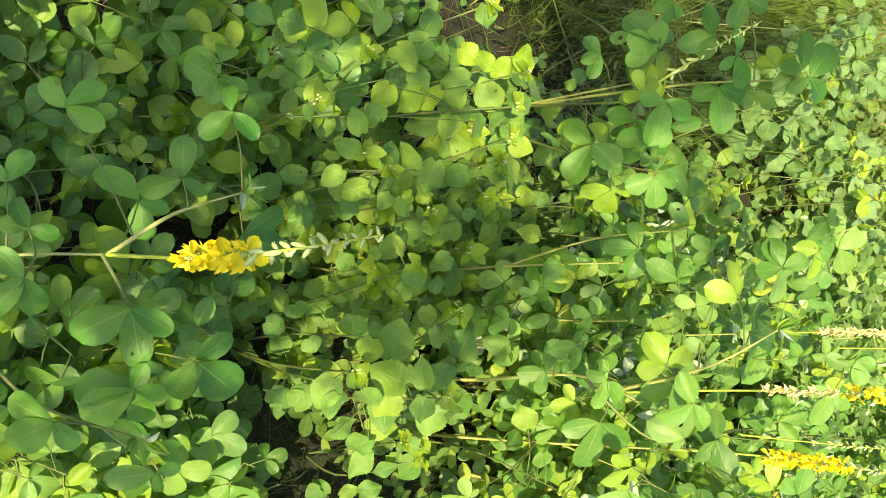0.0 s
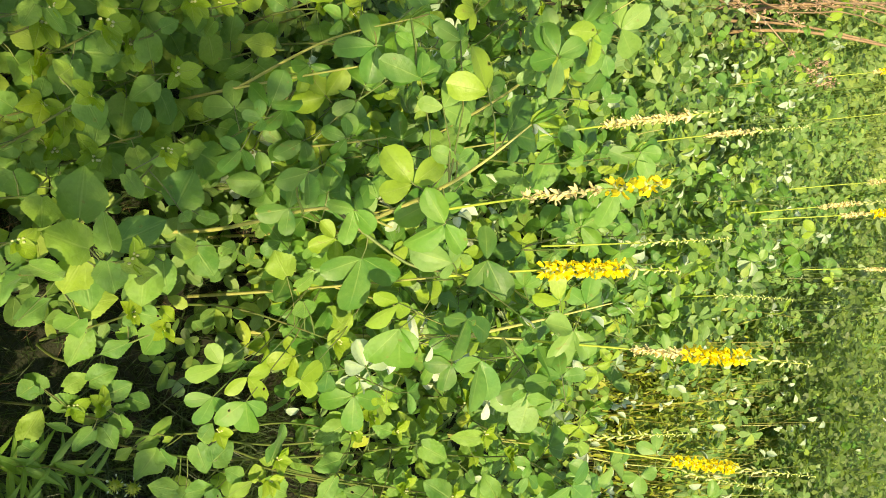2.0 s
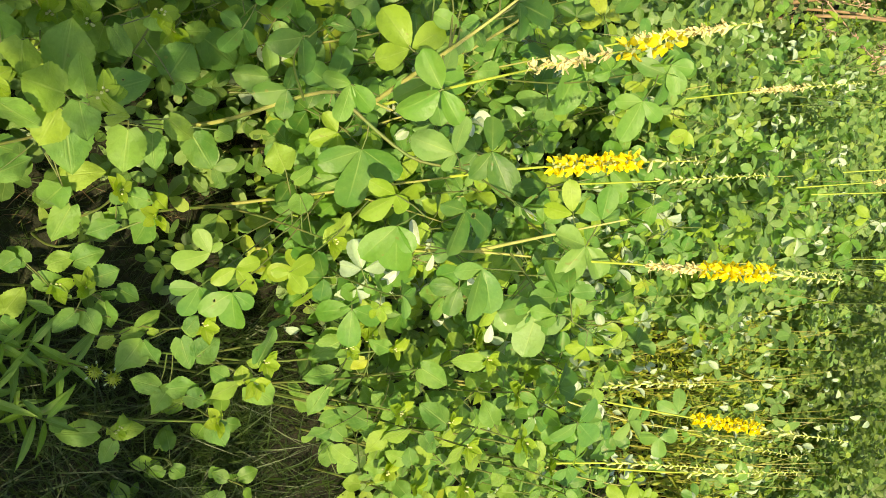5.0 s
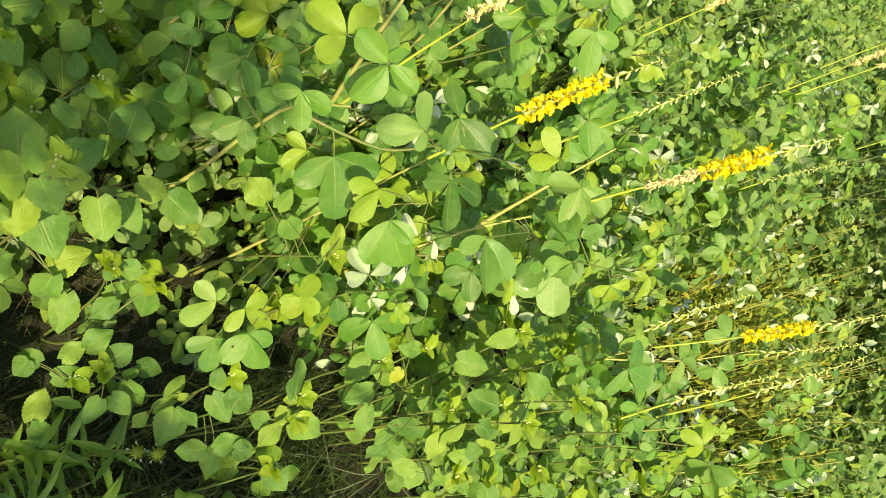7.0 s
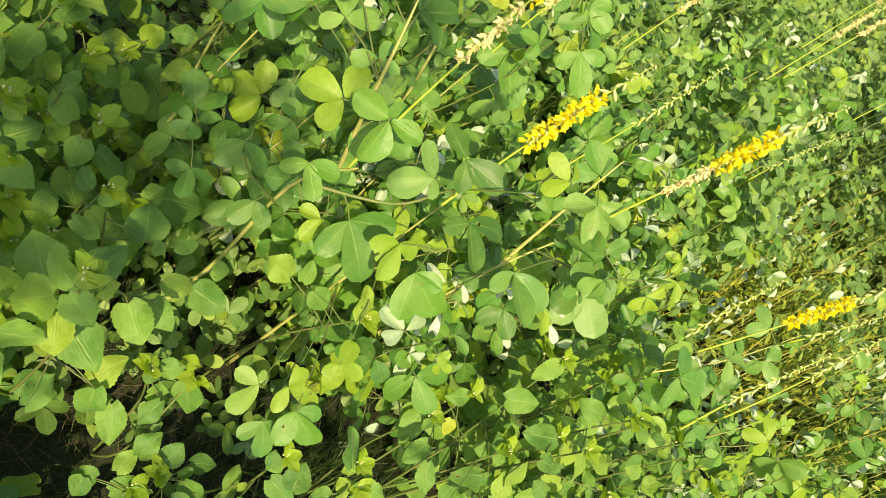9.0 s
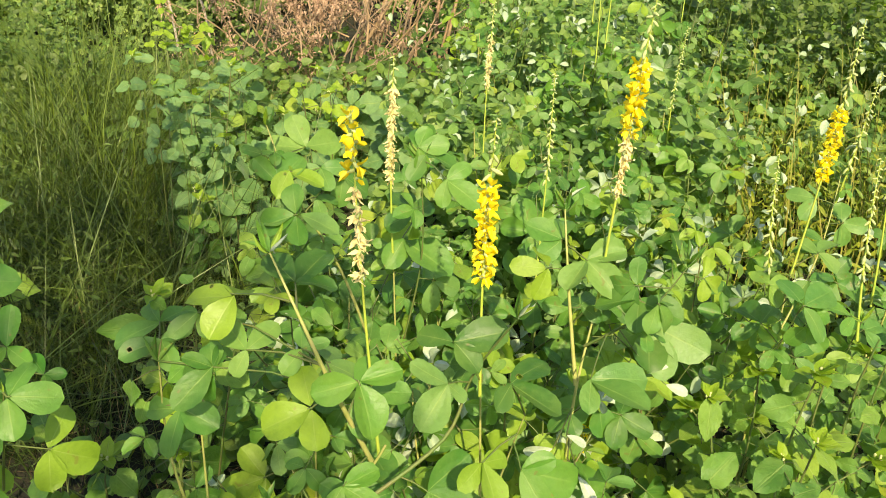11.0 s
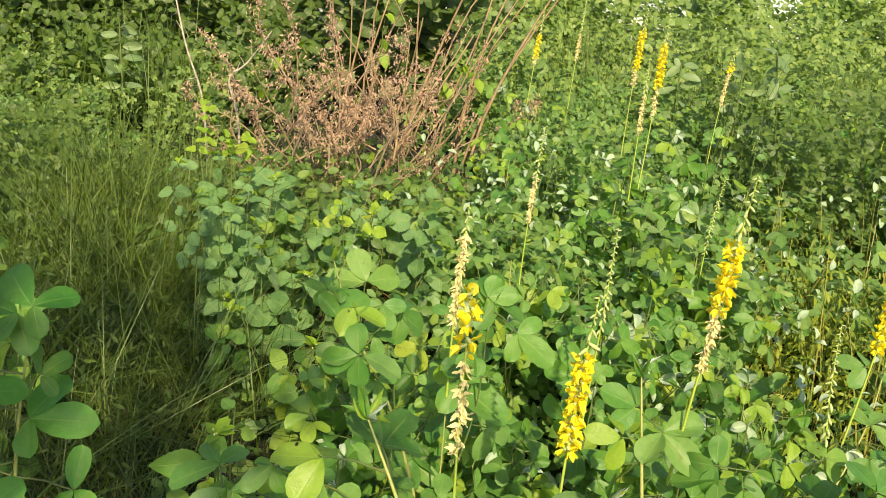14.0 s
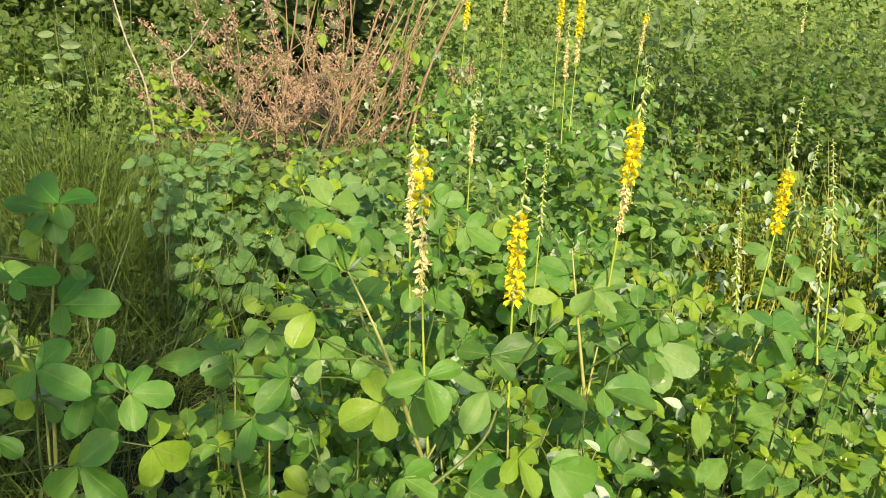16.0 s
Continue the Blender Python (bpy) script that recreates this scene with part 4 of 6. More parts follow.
# ---- the flowering plants in front ----
shaped_rattlepod("branching rattlepod with a half-withered yellow spike", 1,
    [([(0.235, 1.09, -0.01), (0.25, 1.07, 0.25), (0.235, 1.06, 0.48), (0.27, 1.06, 0.58)], 0.0042),
     ([(0.255, 1.06, 0.56), (0.222, 1.02, 0.68), (0.198, 1.02, 0.745), (0.168, 1.045, 0.80)], 0.0030),
     ([(0.24, 1.06, 0.50), (0.33, 1.10, 0.56), (0.36, 1.12, 0.63), (0.40, 1.08, 0.72)], 0.0028),
     ([(0.24, 1.065, 0.44), (0.19, 1.0, 0.50), (0.165, 0.98, 0.57)], 0.0020)],
    [(0.127, 1.064, 0.748, 175, 0.050), (0.207, 1.001, 0.664, -156, 0.046), (0.253, 0.988, 0.702, -63, 0.046), (0.172, 0.974, 0.544, 0, 0.042),
     (0.209, 1.081, 0.665, 4, 0.050), (0.243, 1.058, 0.645, 12, 0.049)],
    [((0.262, 1.07, 0.56), (0.246, 1.035, 0.935), 0.62, 0.36, 0.57, 2.3)],
    [(0.166, 1.05, 0.80), (0.40, 1.078, 0.722)],
    trios=[(0.232, 1.012, 0.566, -118, 0.034, -29, 0.045, 28, 0.04), (0.314, 1.08, 0.505, -79, 0.062, -25, 0.085, 41, 0.065), (0.224, 1.031, 0.448, -91, 0.044, -20, 0.038, 149, 0.029), (0.333, 1.099, 0.631, -116, 0.057, 153, 0.046, -32, 0.028),
     (0.179, 1.096, 0.746, 135, 0.05, 64, 0.06, 10, 0.043), (0.135, 1.059, 0.69, 133, 0.044, 52, 0.044, -118, 0.03), (0.098, 1.065, 0.666, -129, 0.055, 72, 0.027, 168, 0.032), (0.194, 1.036, 0.706, -129, 0.031, 19, 0.027, 101, 0.026),
     (0.066, 1.131, 0.692, -130, 0.039, -56, 0.031, 167, 0.019)])
shaped_rattlepod("rattlepod with a full bright yellow flower spike", 2,
    [([(0.39, 1.18, -0.01), (0.38, 1.16, 0.3), (0.37, 1.155, 0.60)], 0.0036),
     ([(0.38, 1.16, 0.38), (0.40, 1.13, 0.50), (0.415, 1.09, 0.60)], 0.0018)],
    (),
    [((0.37, 1.155, 0.58), (0.374, 1.14, 0.905), 0.0, 0.62, 0.46)],
    trios=[(0.413, 1.074, 0.542, -59, 0.063, -12, 0.07, 19, 0.04), (0.37, 1.058, 0.562, -64, 0.052, 23, 0.035, -128, 0.04), (0.395, 1.059, 0.658, -117, 0.038, -26, 0.058, 42, 0.054), (0.338, 1.117, 0.671, 159, 0.046, 13, 0.061, -46, 0.041),
     (0.447, 0.93, 0.319, -100, 0.038, -39, 0.048, 20, 0.03), (0.406, 0.945, 0.338, -85, 0.05, -165, 0.035, 115, 0.02), (0.458, 0.941, 0.366, -70, 0.049, -11, 0.058, 38, 0.034), (0.431, 0.959, 0.363, -72, 0.037, 19, 0.043, 93, 0.032),
     (0.444, 0.98, 0.434, 97, 0.04, -108, 0.024, 25, 0.039)])
shaped_rattlepod("tall rattlepod with a long spike, withered below and yellow above", 3,
    [([(0.47, 1.22, -0.01), (0.485, 1.22, 0.3), (0.49, 1.225, 0.52), (0.512, 1.256, 0.64)], 0.0040),
     ([(0.492, 1.23, 0.55), (0.478, 1.25, 0.66), (0.47, 1.29, 0.76)], 0.0030),
     ([(0.50, 1.24, 0.60), (0.56, 1.20, 0.67), (0.595, 1.19, 0.73)], 0.0020)],
    [(0.575, 1.242, 0.626, -7, 0.062), (0.47, 1.29, 0.72, 150, 0.045), (0.56, 1.16, 0.70, -30, 0.040)],
    [((0.512, 1.256, 0.63), (0.54, 1.24, 1.02), 0.3, 0.35, 0.44)],
    [(0.47, 1.295, 0.765), (0.597, 1.19, 0.735)], extra=4,
    trios=[(0.491, 1.141, 0.615, -36, 0.073, 2, 0.066, -97, 0.041), (0.549, 1.201, 0.684, -29, 0.054, 175, 0.052, -100, 0.043), (0.579, 1.238, 0.631, -30, 0.074, -81, 0.067, -161, 0.045)],
    pale=[(0.520, 1.165, 0.385, -75, 0.050), (0.505, 1.160, 0.45, -100, 0.036), (0.490, 1.150, 0.475, -60, 0.040), (0.475, 1.145, 0.50, -95, 0.034), (0.455, 1.135, 0.525, -150, 0.036),
          (0.470, 1.140, 0.54, -20, 0.030), (0.545, 1.190, 0.40, -50, 0.032), (0.565, 1.20, 0.60, 10, 0.034), (0.60, 1.22, 0.56, -30, 0.030)])
shaped_rattlepod("rattlepod with a yellow spike in front of dry stems", 4,
    [([(0.90, 1.62, 0.0), (0.90, 1.61, 0.3), (0.905, 1.605, 0.55)], 0.0034),
     ([(0.90, 1.61, 0.4), (0.97, 1.66, 0.55), (1.01, 1.72, 0.68)], 0.0022)],
    [(0.991, 1.619, 0.519, -38, 0.055), (0.94, 1.60, 0.58, 30, 0.045)],
    [((0.905, 1.605, 0.54), (0.955, 1.64, 0.95), 0.0, 0.45, 0.40), ((1.01, 1.72, 0.62), (1.03, 1.70, 0.86), 0.0, 0.0, 0.3)], extra=7)
shaped_rattlepod("rattlepod with pale green unopened flower spikes", 5,
    [([(0.83, 1.50, -0.01), (0.83, 1.49, 0.3), (0.835, 1.49, 0.52)], 0.0032),
     ([(0.83, 1.49, 0.4), (0.80, 1.38, 0.52), (0.78, 1.30, 0.62)], 0.0022),
     ([(0.83, 1.49, 0.3), (0.89, 1.40, 0.46), (0.90, 1.36, 0.58)], 0.0022)],
    [(0.78, 1.288, 0.638, 29, 0.055), (0.86, 1.45, 0.60, -60, 0.045)],
    [((0.835, 1.49, 0.50), (0.812, 1.52, 0.775), 0.0, 0.0, 0.32), ((0.90, 1.36, 0.55), (0.895, 1.40, 0.80), 0.0, 0.0, 0.35)], extra=7)
shaped_rattlepod("rattlepod with a withered cream flower spike", 6,
    [([(0.24, 1.52, 0.03), (0.25, 1.51, 0.3), (0.247, 1.50, 0.60)], 0.0034),
     ([(0.25, 1.51, 0.30), (0.17, 1.52, 0.55), (0.10, 1.50, 0.70), (0.065, 1.505, 0.80)], 0.0030),
     ([(0.25, 1.50, 0.4), (0.29, 1.48, 0.6), (0.29, 1.45, 0.77)], 0.0020)],
    [(0.286, 1.446, 0.788, -1, 0.040), (0.272, 1.585, 0.624, -100, 0.050), (0.097, 1.497, 0.669, -157, 0.046), 
     (0.165, 1.566, 0.708, 3, 0.055), (0.12, 1.411, 0.699, -160, 0.050), (0.084, 1.47, 0.726, 84, 0.052), (0.10, 1.48, 0.74, -20, 0.048)],
    [((0.247, 1.50, 0.58), (0.25, 1.49, 0.905), 0.75, 0.0, 0.46)], extra=4,
    trios=[(0.124, 1.418, 0.698, -166, 0.054, 125, 0.054, -23, 0.062), (0.106, 1.584, 0.746, -176, 0.063, 28, 0.062, 119, 0.058), (0.137, 1.525, 0.732, 8, 0.038, -165, 0.033, -65, 0.045), (0.262, 1.514, 0.624, -36, 0.094, -117, 0.054, -85, 0.033),
     (0.297, 1.442, 0.78, -12, 0.049, 101, 0.056, -122, 0.044), (0.326, 1.379, 0.765, -38, 0.062, -100, 0.038, 35, 0.04)])
shaped_rattlepod("rattlepod growing close by, shade tint in its leaves, with a yellow spike", 7,
    [([(-0.03, 0.26, -0.01), (-0.03, 0.27, 0.20), (-0.031, 0.298, 0.382), (-0.022, 0.375, 0.416)], 0.0034),
     ([(-0.022, 0.375, 0.416), (-0.050, 0.42, 0.445), (-0.060, 0.45, 0.458), (-0.068, 0.484, 0.487)], 0.0026),
     ([(-0.024, 0.370, 0.414), (0.012, 0.382, 0.420), (0.039, 0.388, 0.424), (0.072, 0.392, 0.427)], 0.0024),
     ([(-0.03, 0.27, 0.20), (0.06, 0.28, 0.36), (0.10, 0.29, 0.43), (0.13, 0.32, 0.53)], 0.0026)],
    (),
    [((-0.022, 0.375, 0.416), (-0.006, 0.353, 0.800), 0.0, 0.40, 0.385, 1.15)],
    [(-0.068, 0.484, 0.487), (0.13, 0.32, 0.545)],
    trios=[(-0.16, 0.352, 0.418, -146, 0.034, 128, 0.043, 55, 0.039), (-0.086, 0.432, 0.466, 172, 0.043, -80, 0.045, 48, 0.027), (-0.144, 0.47, 0.506, -174, 0.033, -63, 0.042, 39, 0.035), (0.086, 0.411, 0.484, 120, 0.041, -36, 0.047, 37, 0.062),
     (0.106, 0.371, 0.436, -102, 0.053, 146, 0.028, -127, 0.03), (0.105, 0.373, 0.438, -70, 0.053, 5, 0.04, 71, 0.032), (-0.097, 0.305, 0.387, 142, 0.036, -140, 0.023, -11, 0.025), (-0.052, 0.31, 0.407, -111, 0.026, 72, 0.026, -165, 0.03)] +
    [(-0.077, 0.445, 0.36, -141, 0.059, 0, 0.044, 66, 0.033), (-0.026, 0.465, 0.505, 116, 0.046, 58, 0.051, 11, 0.034), (0.03, 0.378, 0.441, -70, 0.063, 1, 0.057, 49, 0.044), (-0.009, 0.283, 0.451, -144, 0.033, 7, 0.039, -49, 0.043),
     (0.106, 0.271, 0.501, -122, 0.042, -70, 0.044, 23, 0.029), (0.154, 0.373, 0.458, -126, 0.039, 58, 0.036, -52, 0.026), (0.173, 0.354, 0.492, -91, 0.044, 99, 0.022, -1, 0.021)], mat=SHADE_GREEN)
shaped_rattlepod("large-leaved rattlepod in the shade with green pods", 8,
    [([(-0.19, 1.12, -0.01), (-0.20, 1.10, 0.3), (-0.19, 1.09, 0.62)], 0.0040),
     ([(-0.195, 1.10, 0.45), (-0.17, 1.08, 0.70), (-0.145, 1.07, 0.84)], 0.0028),
     ([(-0.20, 1.10, 0.40), (-0.16, 1.0, 0.60), (-0.14, 0.97, 0.71)], 0.0026),
     ([(-0.20, 1.10, 0.30), (-0.10, 1.0, 0.55), (-0.05, 0.96, 0.70)], 0.0024)],
    [(-0.044, 0.954, 0.70, 8, 0.040), (-0.22, 1.02, 0.70, -120, 0.055), (-0.10, 0.95, 0.62, -80, 0.055)],
    [((-0.173, 1.024, 0.692), (-0.220, 1.040, 0.825), 0.0, 0.0, 0.12)], extra=3,
    trios=[(-0.143, 1.074, 0.864, 40, 0.042, 138, 0.055, -61, 0.031), (-0.154, 1.068, 0.858, 163, 0.049, -59, 0.04, -101, 0.034), (-0.157, 1.085, 0.745, 3, 0.064, -73, 0.038, 70, 0.052), (-0.184, 1.041, 0.789, 167, 0.04, -63, 0.028, 28, 0.046),
     (-0.137, 0.964, 0.721, -21, 0.058, 57, 0.042, -99, 0.034), (-0.101, 0.988, 0.682, -89, 0.045, -35, 0.051, 35, 0.031), (-0.248, 1.015, 0.817, 60, 0.034, -30, 0.04, -110, 0.023), (-0.215, 1.027, 0.77, -154, 0.042, -75, 0.048, -31, 0.035),
     (-0.207, 1.013, 0.689, 161, 0.047, -82, 0.037, -136, 0.044)] +
    [(-0.177, 1.07, 0.636, -166, 0.041, 44, 0.036, -57, 0.034), (-0.134, 1.069, 0.629, -111, 0.044, -11, 0.034, 46, 0.027), (-0.116, 1.082, 0.673, 93, 0.044, -125, 0.023, -34, 0.032),
     (-0.252, 1.069, 0.639, 142, 0.046, -91, 0.033, 13, 0.024), (-0.236, 1.056, 0.592, -140, 0.034, -23, 0.038, -75, 0.032), (-0.119, 1.058, 0.59, -147, 0.034, -8, 0.03, 101, 0.029),
     (-0.079, 1.075, 0.646, 9, 0.022, 132, 0.031, -65, 0.023), (-0.284, 1.085, 0.697, 36, 0.027, -80, 0.03, -26, 0.029)], mat=SHADE_GREEN)
shaped_rattlepod("rattlepod with leaves in half shade", 9,
    [([(0.06, 1.13, -0.01), (0.06, 1.11, 0.3), (0.07, 1.09, 0.58)], 0.0034),
     ([(0.06, 1.11, 0.35), (0.03, 1.10, 0.52), (0.03, 1.10, 0.65)], 0.0024)],
    [(0.099, 1.062, 0.66, 173, 0.042), (0.05, 1.09, 0.60, -100, 0.048)], extra=6,
    trios=[(-0.016, 1.231, 0.625, -162, 0.066, 130, 0.05, 60, 0.047), (0.029, 1.117, 0.666, -147, 0.046, 24, 0.029, -63, 0.038)])
rattlepod(0.525, 1.40, 0.31, (0.01, -0.01), 3, 6, 22, [((0.53, 1.388, 0.29), (0.54, 1.375, 0.385), 0.0, 0.95, 0.55)], label="small rattlepod with a few open yellow flowers")
shaped_rattlepod("low rattlepod in deep shade, shade tint in its leaves", 10,
    [([(-0.30, 0.76, -0.01), (-0.31, 0.76, 0.10), (-0.32, 0.77, 0.19)], 0.0028), ([(-0.30, 0.76, 0.02), (-0.25, 0.66, 0.2), (-0.22, 0.57, 0.35)], 0.0022)],
    trios=[(-0.319, 0.772, 0.196, -141, 0.07, -58, 0.073, 95, 0.098), (-0.214, 0.56, 0.362, -130, 0.05, -23, 0.031, 65, 0.037), (-0.334, 0.621, 0.186, 112, 0.068, 63, 0.039, -50, 0.032)], mat=SHADE_GREEN)
# far spikes
rattlepod(0.76, 2.66, 0.66, (0, 0), 4, 7, 11, [((0.755, 2.66, 0.74), (0.768, 2.67, 1.22), 0.25, 0.45, 0.45), ((0.735, 2.67, 0.7), (0.73, 2.66, 1.10), 0.5, 0.0, 0.5)])
rattlepod(0.81, 3.17, 0.62, (0, 0), 4, 7, 12, [((0.80, 3.17, 0.75), (0.815, 3.17, 1.25), 0.2, 0.5, 0.5)])
rattlepod(0.50, 3.62, 0.66, (0, 0), 4, 7, 13, [((0.49, 3.62, 0.8), (0.52, 3.62, 1.24), 0.1, 0.4, 0.5), ((0.66, 3.66, 0.8), (0.68, 3.66, 1.3), 0.4, 0.0, 0.5)])
rattlepod(1.12, 3.19, 0.66, (0, 0), 4, 7, 14, [((1.10, 3.18, 0.7), (1.135, 3.19, 1.18), 0.5, 0.10, 0.55)])
rattlepod(0.41, 2.26, 0.52, (0.0, 0.0), 4, 8, 21, [((0.41, 2.24, 0.5), (0.425, 2.24, 0.94), 0.45, 0.0, 0.5)])
rattlepod(0.49, 1.66, 0.52, (0.0, 0.0), 4, 8, 16, [((0.485, 1.65, 0.5), (0.49, 1.63, 0.86), 0.0, 0.0, 0.5)])
rattlepod(0.90, 2.42, 0.52, (0.0, 0.0), 4, 8, 17, [((0.89, 2.40, 0.5), (0.90, 2.38, 0.84), 0.0, 0.0, 0.4)])
rattlepod(1.05, 1.58, 0.52, (0.0, 0.0), 3, 7, 18, [((1.03, 1.57, 0.5), (1.0, 1.60, 0.88), 0.0, 0.0, 0.5)])
rattlepod(1.9, 3.6, 0.7, (0.0, 0.0), 4, 8, 19, [((1.9, 3.6, 0.8), (1.92, 3.6, 1.24), 0.4, 0.0, 0.5)])

r = random.Random(21)
# filling plants between them, kept lower in front
for i in range(20):
    rattlepod(r.uniform(0.02, 0.80), r.uniform(1.18, 1.75), r.uniform(0.36, 0.52), seed=30 + i, branches=3, leaves=8)
for i in range(8):
    rattlepod(r.uniform(-0.58, -0.26), r.uniform(0.45, 1.2), r.uniform(0.26, 0.42), seed=60 + i, branches=3, leaves=9)
for i in range(9):
    rattlepod(r.uniform(-0.42, 0.16), r.uniform(0.08, 0.46), r.uniform(0.22, 0.34), seed=200 + i, branches=3, leaves=8)
for i in range(14):
    rattlepod(r.uniform(0.2, 1.05), r.uniform(1.8, 3.3), r.uniform(0.42, 0.60), seed=100 + i, branches=3, leaves=8)
for i in range(5):
    rattlepod(r.uniform(1.2, 1.7), r.uniform(1.55, 2.2), r.uniform(0.42, 0.56), seed=140 + i, branches=3, leaves=8)

# low shaded growth at the foot of the nearest plant
for i, (x, y, h) in enumerate([(-0.20, 0.52, 0.16), (-0.28, 0.62, 0.20), (-0.33, 0.76, 0.24), (-0.16, 0.42, 0.18), (-0.30, 0.46, 0.14), (-0.40, 0.66, 0.18), (-0.14, 0.62, 0.20)]):
    rattlepod(x, y, h, seed=260 + i, branches=3, leaves=6, low=0.3, spread=0.28)
for i, (x, y, h) in enumerate([(0.20, 0.42, 0.24), (0.26, 0.50, 0.20), (0.15, 0.36, 0.22), (0.31, 0.57, 0.18), (0.22, 0.58, 0.20), (0.12, 0.47, 0.24)]):
    rattlepod(x, y, h, seed=280 + i, branches=3, leaves=6, low=0.3, spread=0.26)
for i, (x, y) in enumerate([(0.04, 0.51), (0.08, 0.54)]):
    rattlepod(x, y, 0.32, seed=230 + i, branches=3, leaves=7)

# ---- mallow weeds ----
shaped_mallow("mallow weed with large soft pale green leaves", 500,
    [(0.163, 0.821, 0.329, 158, 0.06, 0.056), (0.189, 0.772, 0.399, -113, 0.064, 0.05), (0.194, 0.778, 0.427, -177, 0.041, 0.033), (0.194, 0.809, 0.399, 90, 0.059, 0.04),
     (0.2, 0.747, 0.483, 47, 0.029, 0.02), (0.201, 0.76, 0.438, -5, 0.041, 0.034), (0.215, 0.816, 0.314, -7, 0.06, 0.054), (0.201, 0.778, 0.374, -42, 0.053, 0.042),
     (0.287, 0.824, 0.259, -68, 0.057, 0.038), (0.276, 0.836, 0.237, 87, 0.051, 0.038), (0.257, 0.744, 0.273, 102, 0.047, 0.032), (0.314, 0.841, 0.235, -41, 0.052, 0.036)], 1)
shaped_mallow("mallow weed with curled young leaves", 501,
    [(0.236, 0.847, 0.377, -21, 0.05, 0.048), (0.247, 0.907, 0.336, -10, 0.042, 0.033), (0.233, 0.95, 0.318, 25, 0.048, 0.033), (0.261, 1.024, 0.261, 16, 0.053, 0.055),
     (0.208, 0.982, 0.338, 50, 0.028, 0.024), (0.115, 0.916, 0.379, 15, 0.025, 0.03), (0.184, 0.938, 0.354, 135, 0.056, 0.054), (0.127, 0.86, 0.379, 25, 0.036, 0.025),
     (0.195, 0.937, 0.361, 25, 0.02, 0.02), (0.258, 1.003, 0.339, 44, 0.025, 0.026), (0.219, 0.758, 0.479, 66, 0.023, 0.021)], 2)
shaped_mallow("low mallow weed over bare soil", 502,
    [(0.318, 0.918, 0.239, 58, 0.034, 0.031), (0.308, 0.885, 0.261, 29, 0.021, 0.021), (0.333, 0.89, 0.23, 50, 0.028, 0.029), (0.348, 0.889, 0.242, -75, 0.042, 0.029),
     (0.355, 0.944, 0.236, -49, 0.05, 0.042), (0.383, 0.824, 0.177, 88, 0.035, 0.026), (0.385, 0.847, 0.197, 95, 0.039, 0.033), (0.415, 0.87, 0.191, 99, 0.034, 0.034),
     (0.397, 0.809, 0.163, 64, 0.038, 0.03), (0.326, 0.95, 0.246, 32, 0.029, 0.023)], 2)
shaped_mallow("small mallow weed with round yellow-green leaves", 503,
    [(0.442, 0.907, 0.177, 45, 0.035, 0.028), (0.445, 0.881, 0.179, 86, 0.02, 0.02), (0.421, 0.842, 0.2, 59, 0.022, 0.025), (0.45, 0.874, 0.193, -10, 0.039, 0.033),
     (0.453, 0.846, 0.191, 17, 0.035, 0.028), (0.45, 0.832, 0.191, -62, 0.035, 0.029), (0.497, 0.867, 0.202, -71, 0.026, 0.021), (0.499, 0.879, 0.202, 82, 0.03, 0.023),
     (0.494, 0.898, 0.215, 99, 0.038, 0.02), (0.498, 0.899, 0.234, 38, 0.018, 0.015)], 2)
shaped_mallow("small mallow weed at the edge of the soil", 504,
    [(0.432, 0.772, 0.135, 132, 0.042, 0.033), (0.436, 0.767, 0.137, 25, 0.041, 0.028), (0.433, 0.813, 0.169, -78, 0.036, 0.04), (0.411, 0.816, 0.177, 11, 0.039, 0.03),
     (0.363, 0.792, 0.171, -73, 0.028, 0.03), (0.372, 0.798, 0.176, -137, 0.033, 0.028)], 1)
shaped_mallow("mallow weed with paired toothed leaves", 505,
    [(0.51, 0.889, 0.227, -42, 0.056, 0.041), (0.509, 0.886, 0.234, 5, 0.044, 0.03), (0.512, 0.911, 0.281, 1, 0.043, 0.034), (0.539, 0.915, 0.295, 107, 0.039, 0.039),
     (0.58, 0.899, 0.223, -113, 0.041, 0.03), (0.585, 0.903, 0.235, -46, 0.047, 0.021), (0.501, 0.914, 0.293, 130, 0.024, 0.022), (0.502, 0.927, 0.3, -106, 0.021, 0.025)], 2)
shaped_mallow("mallow weed with broad round leaves on long stalks", 506,
    [(0.577, 0.892, 0.253, 73, 0.039, 0.029), (0.592, 0.906, 0.268, 52, 0.029, 0.03), (0.589, 0.963, 0.318, -64, 0.06, 0.032), (0.592, 0.954, 0.337, 27, 0.055, 0.043),
     (0.57, 0.977, 0.337, 130, 0.051, 0.035), (0.574, 0.979, 0.339, -114, 0.019, 0.015), (0.595, 0.96, 0.319, 167, 0.025, 0.026), (0.582, 0.946, 0.305, -135, 0.026, 0.026)], 2)
shaped_mallow("low dark mallow weed on the bare soil", 507,
    [(0.638, 0.862, 0.145, 77, 0.044, 0.028), (0.651, 0.861, 0.141, -41, 0.042, 0.028), (0.635, 0.851, 0.125, -100, 0.061, 0.031), (0.646, 0.867, 0.134, -156, 0.014, 0.014),
     (0.638, 0.92, 0.286, 15, 0.042, 0.035), (0.613, 0.813, 0.11, -157, 0.022, 0.023)], 2)
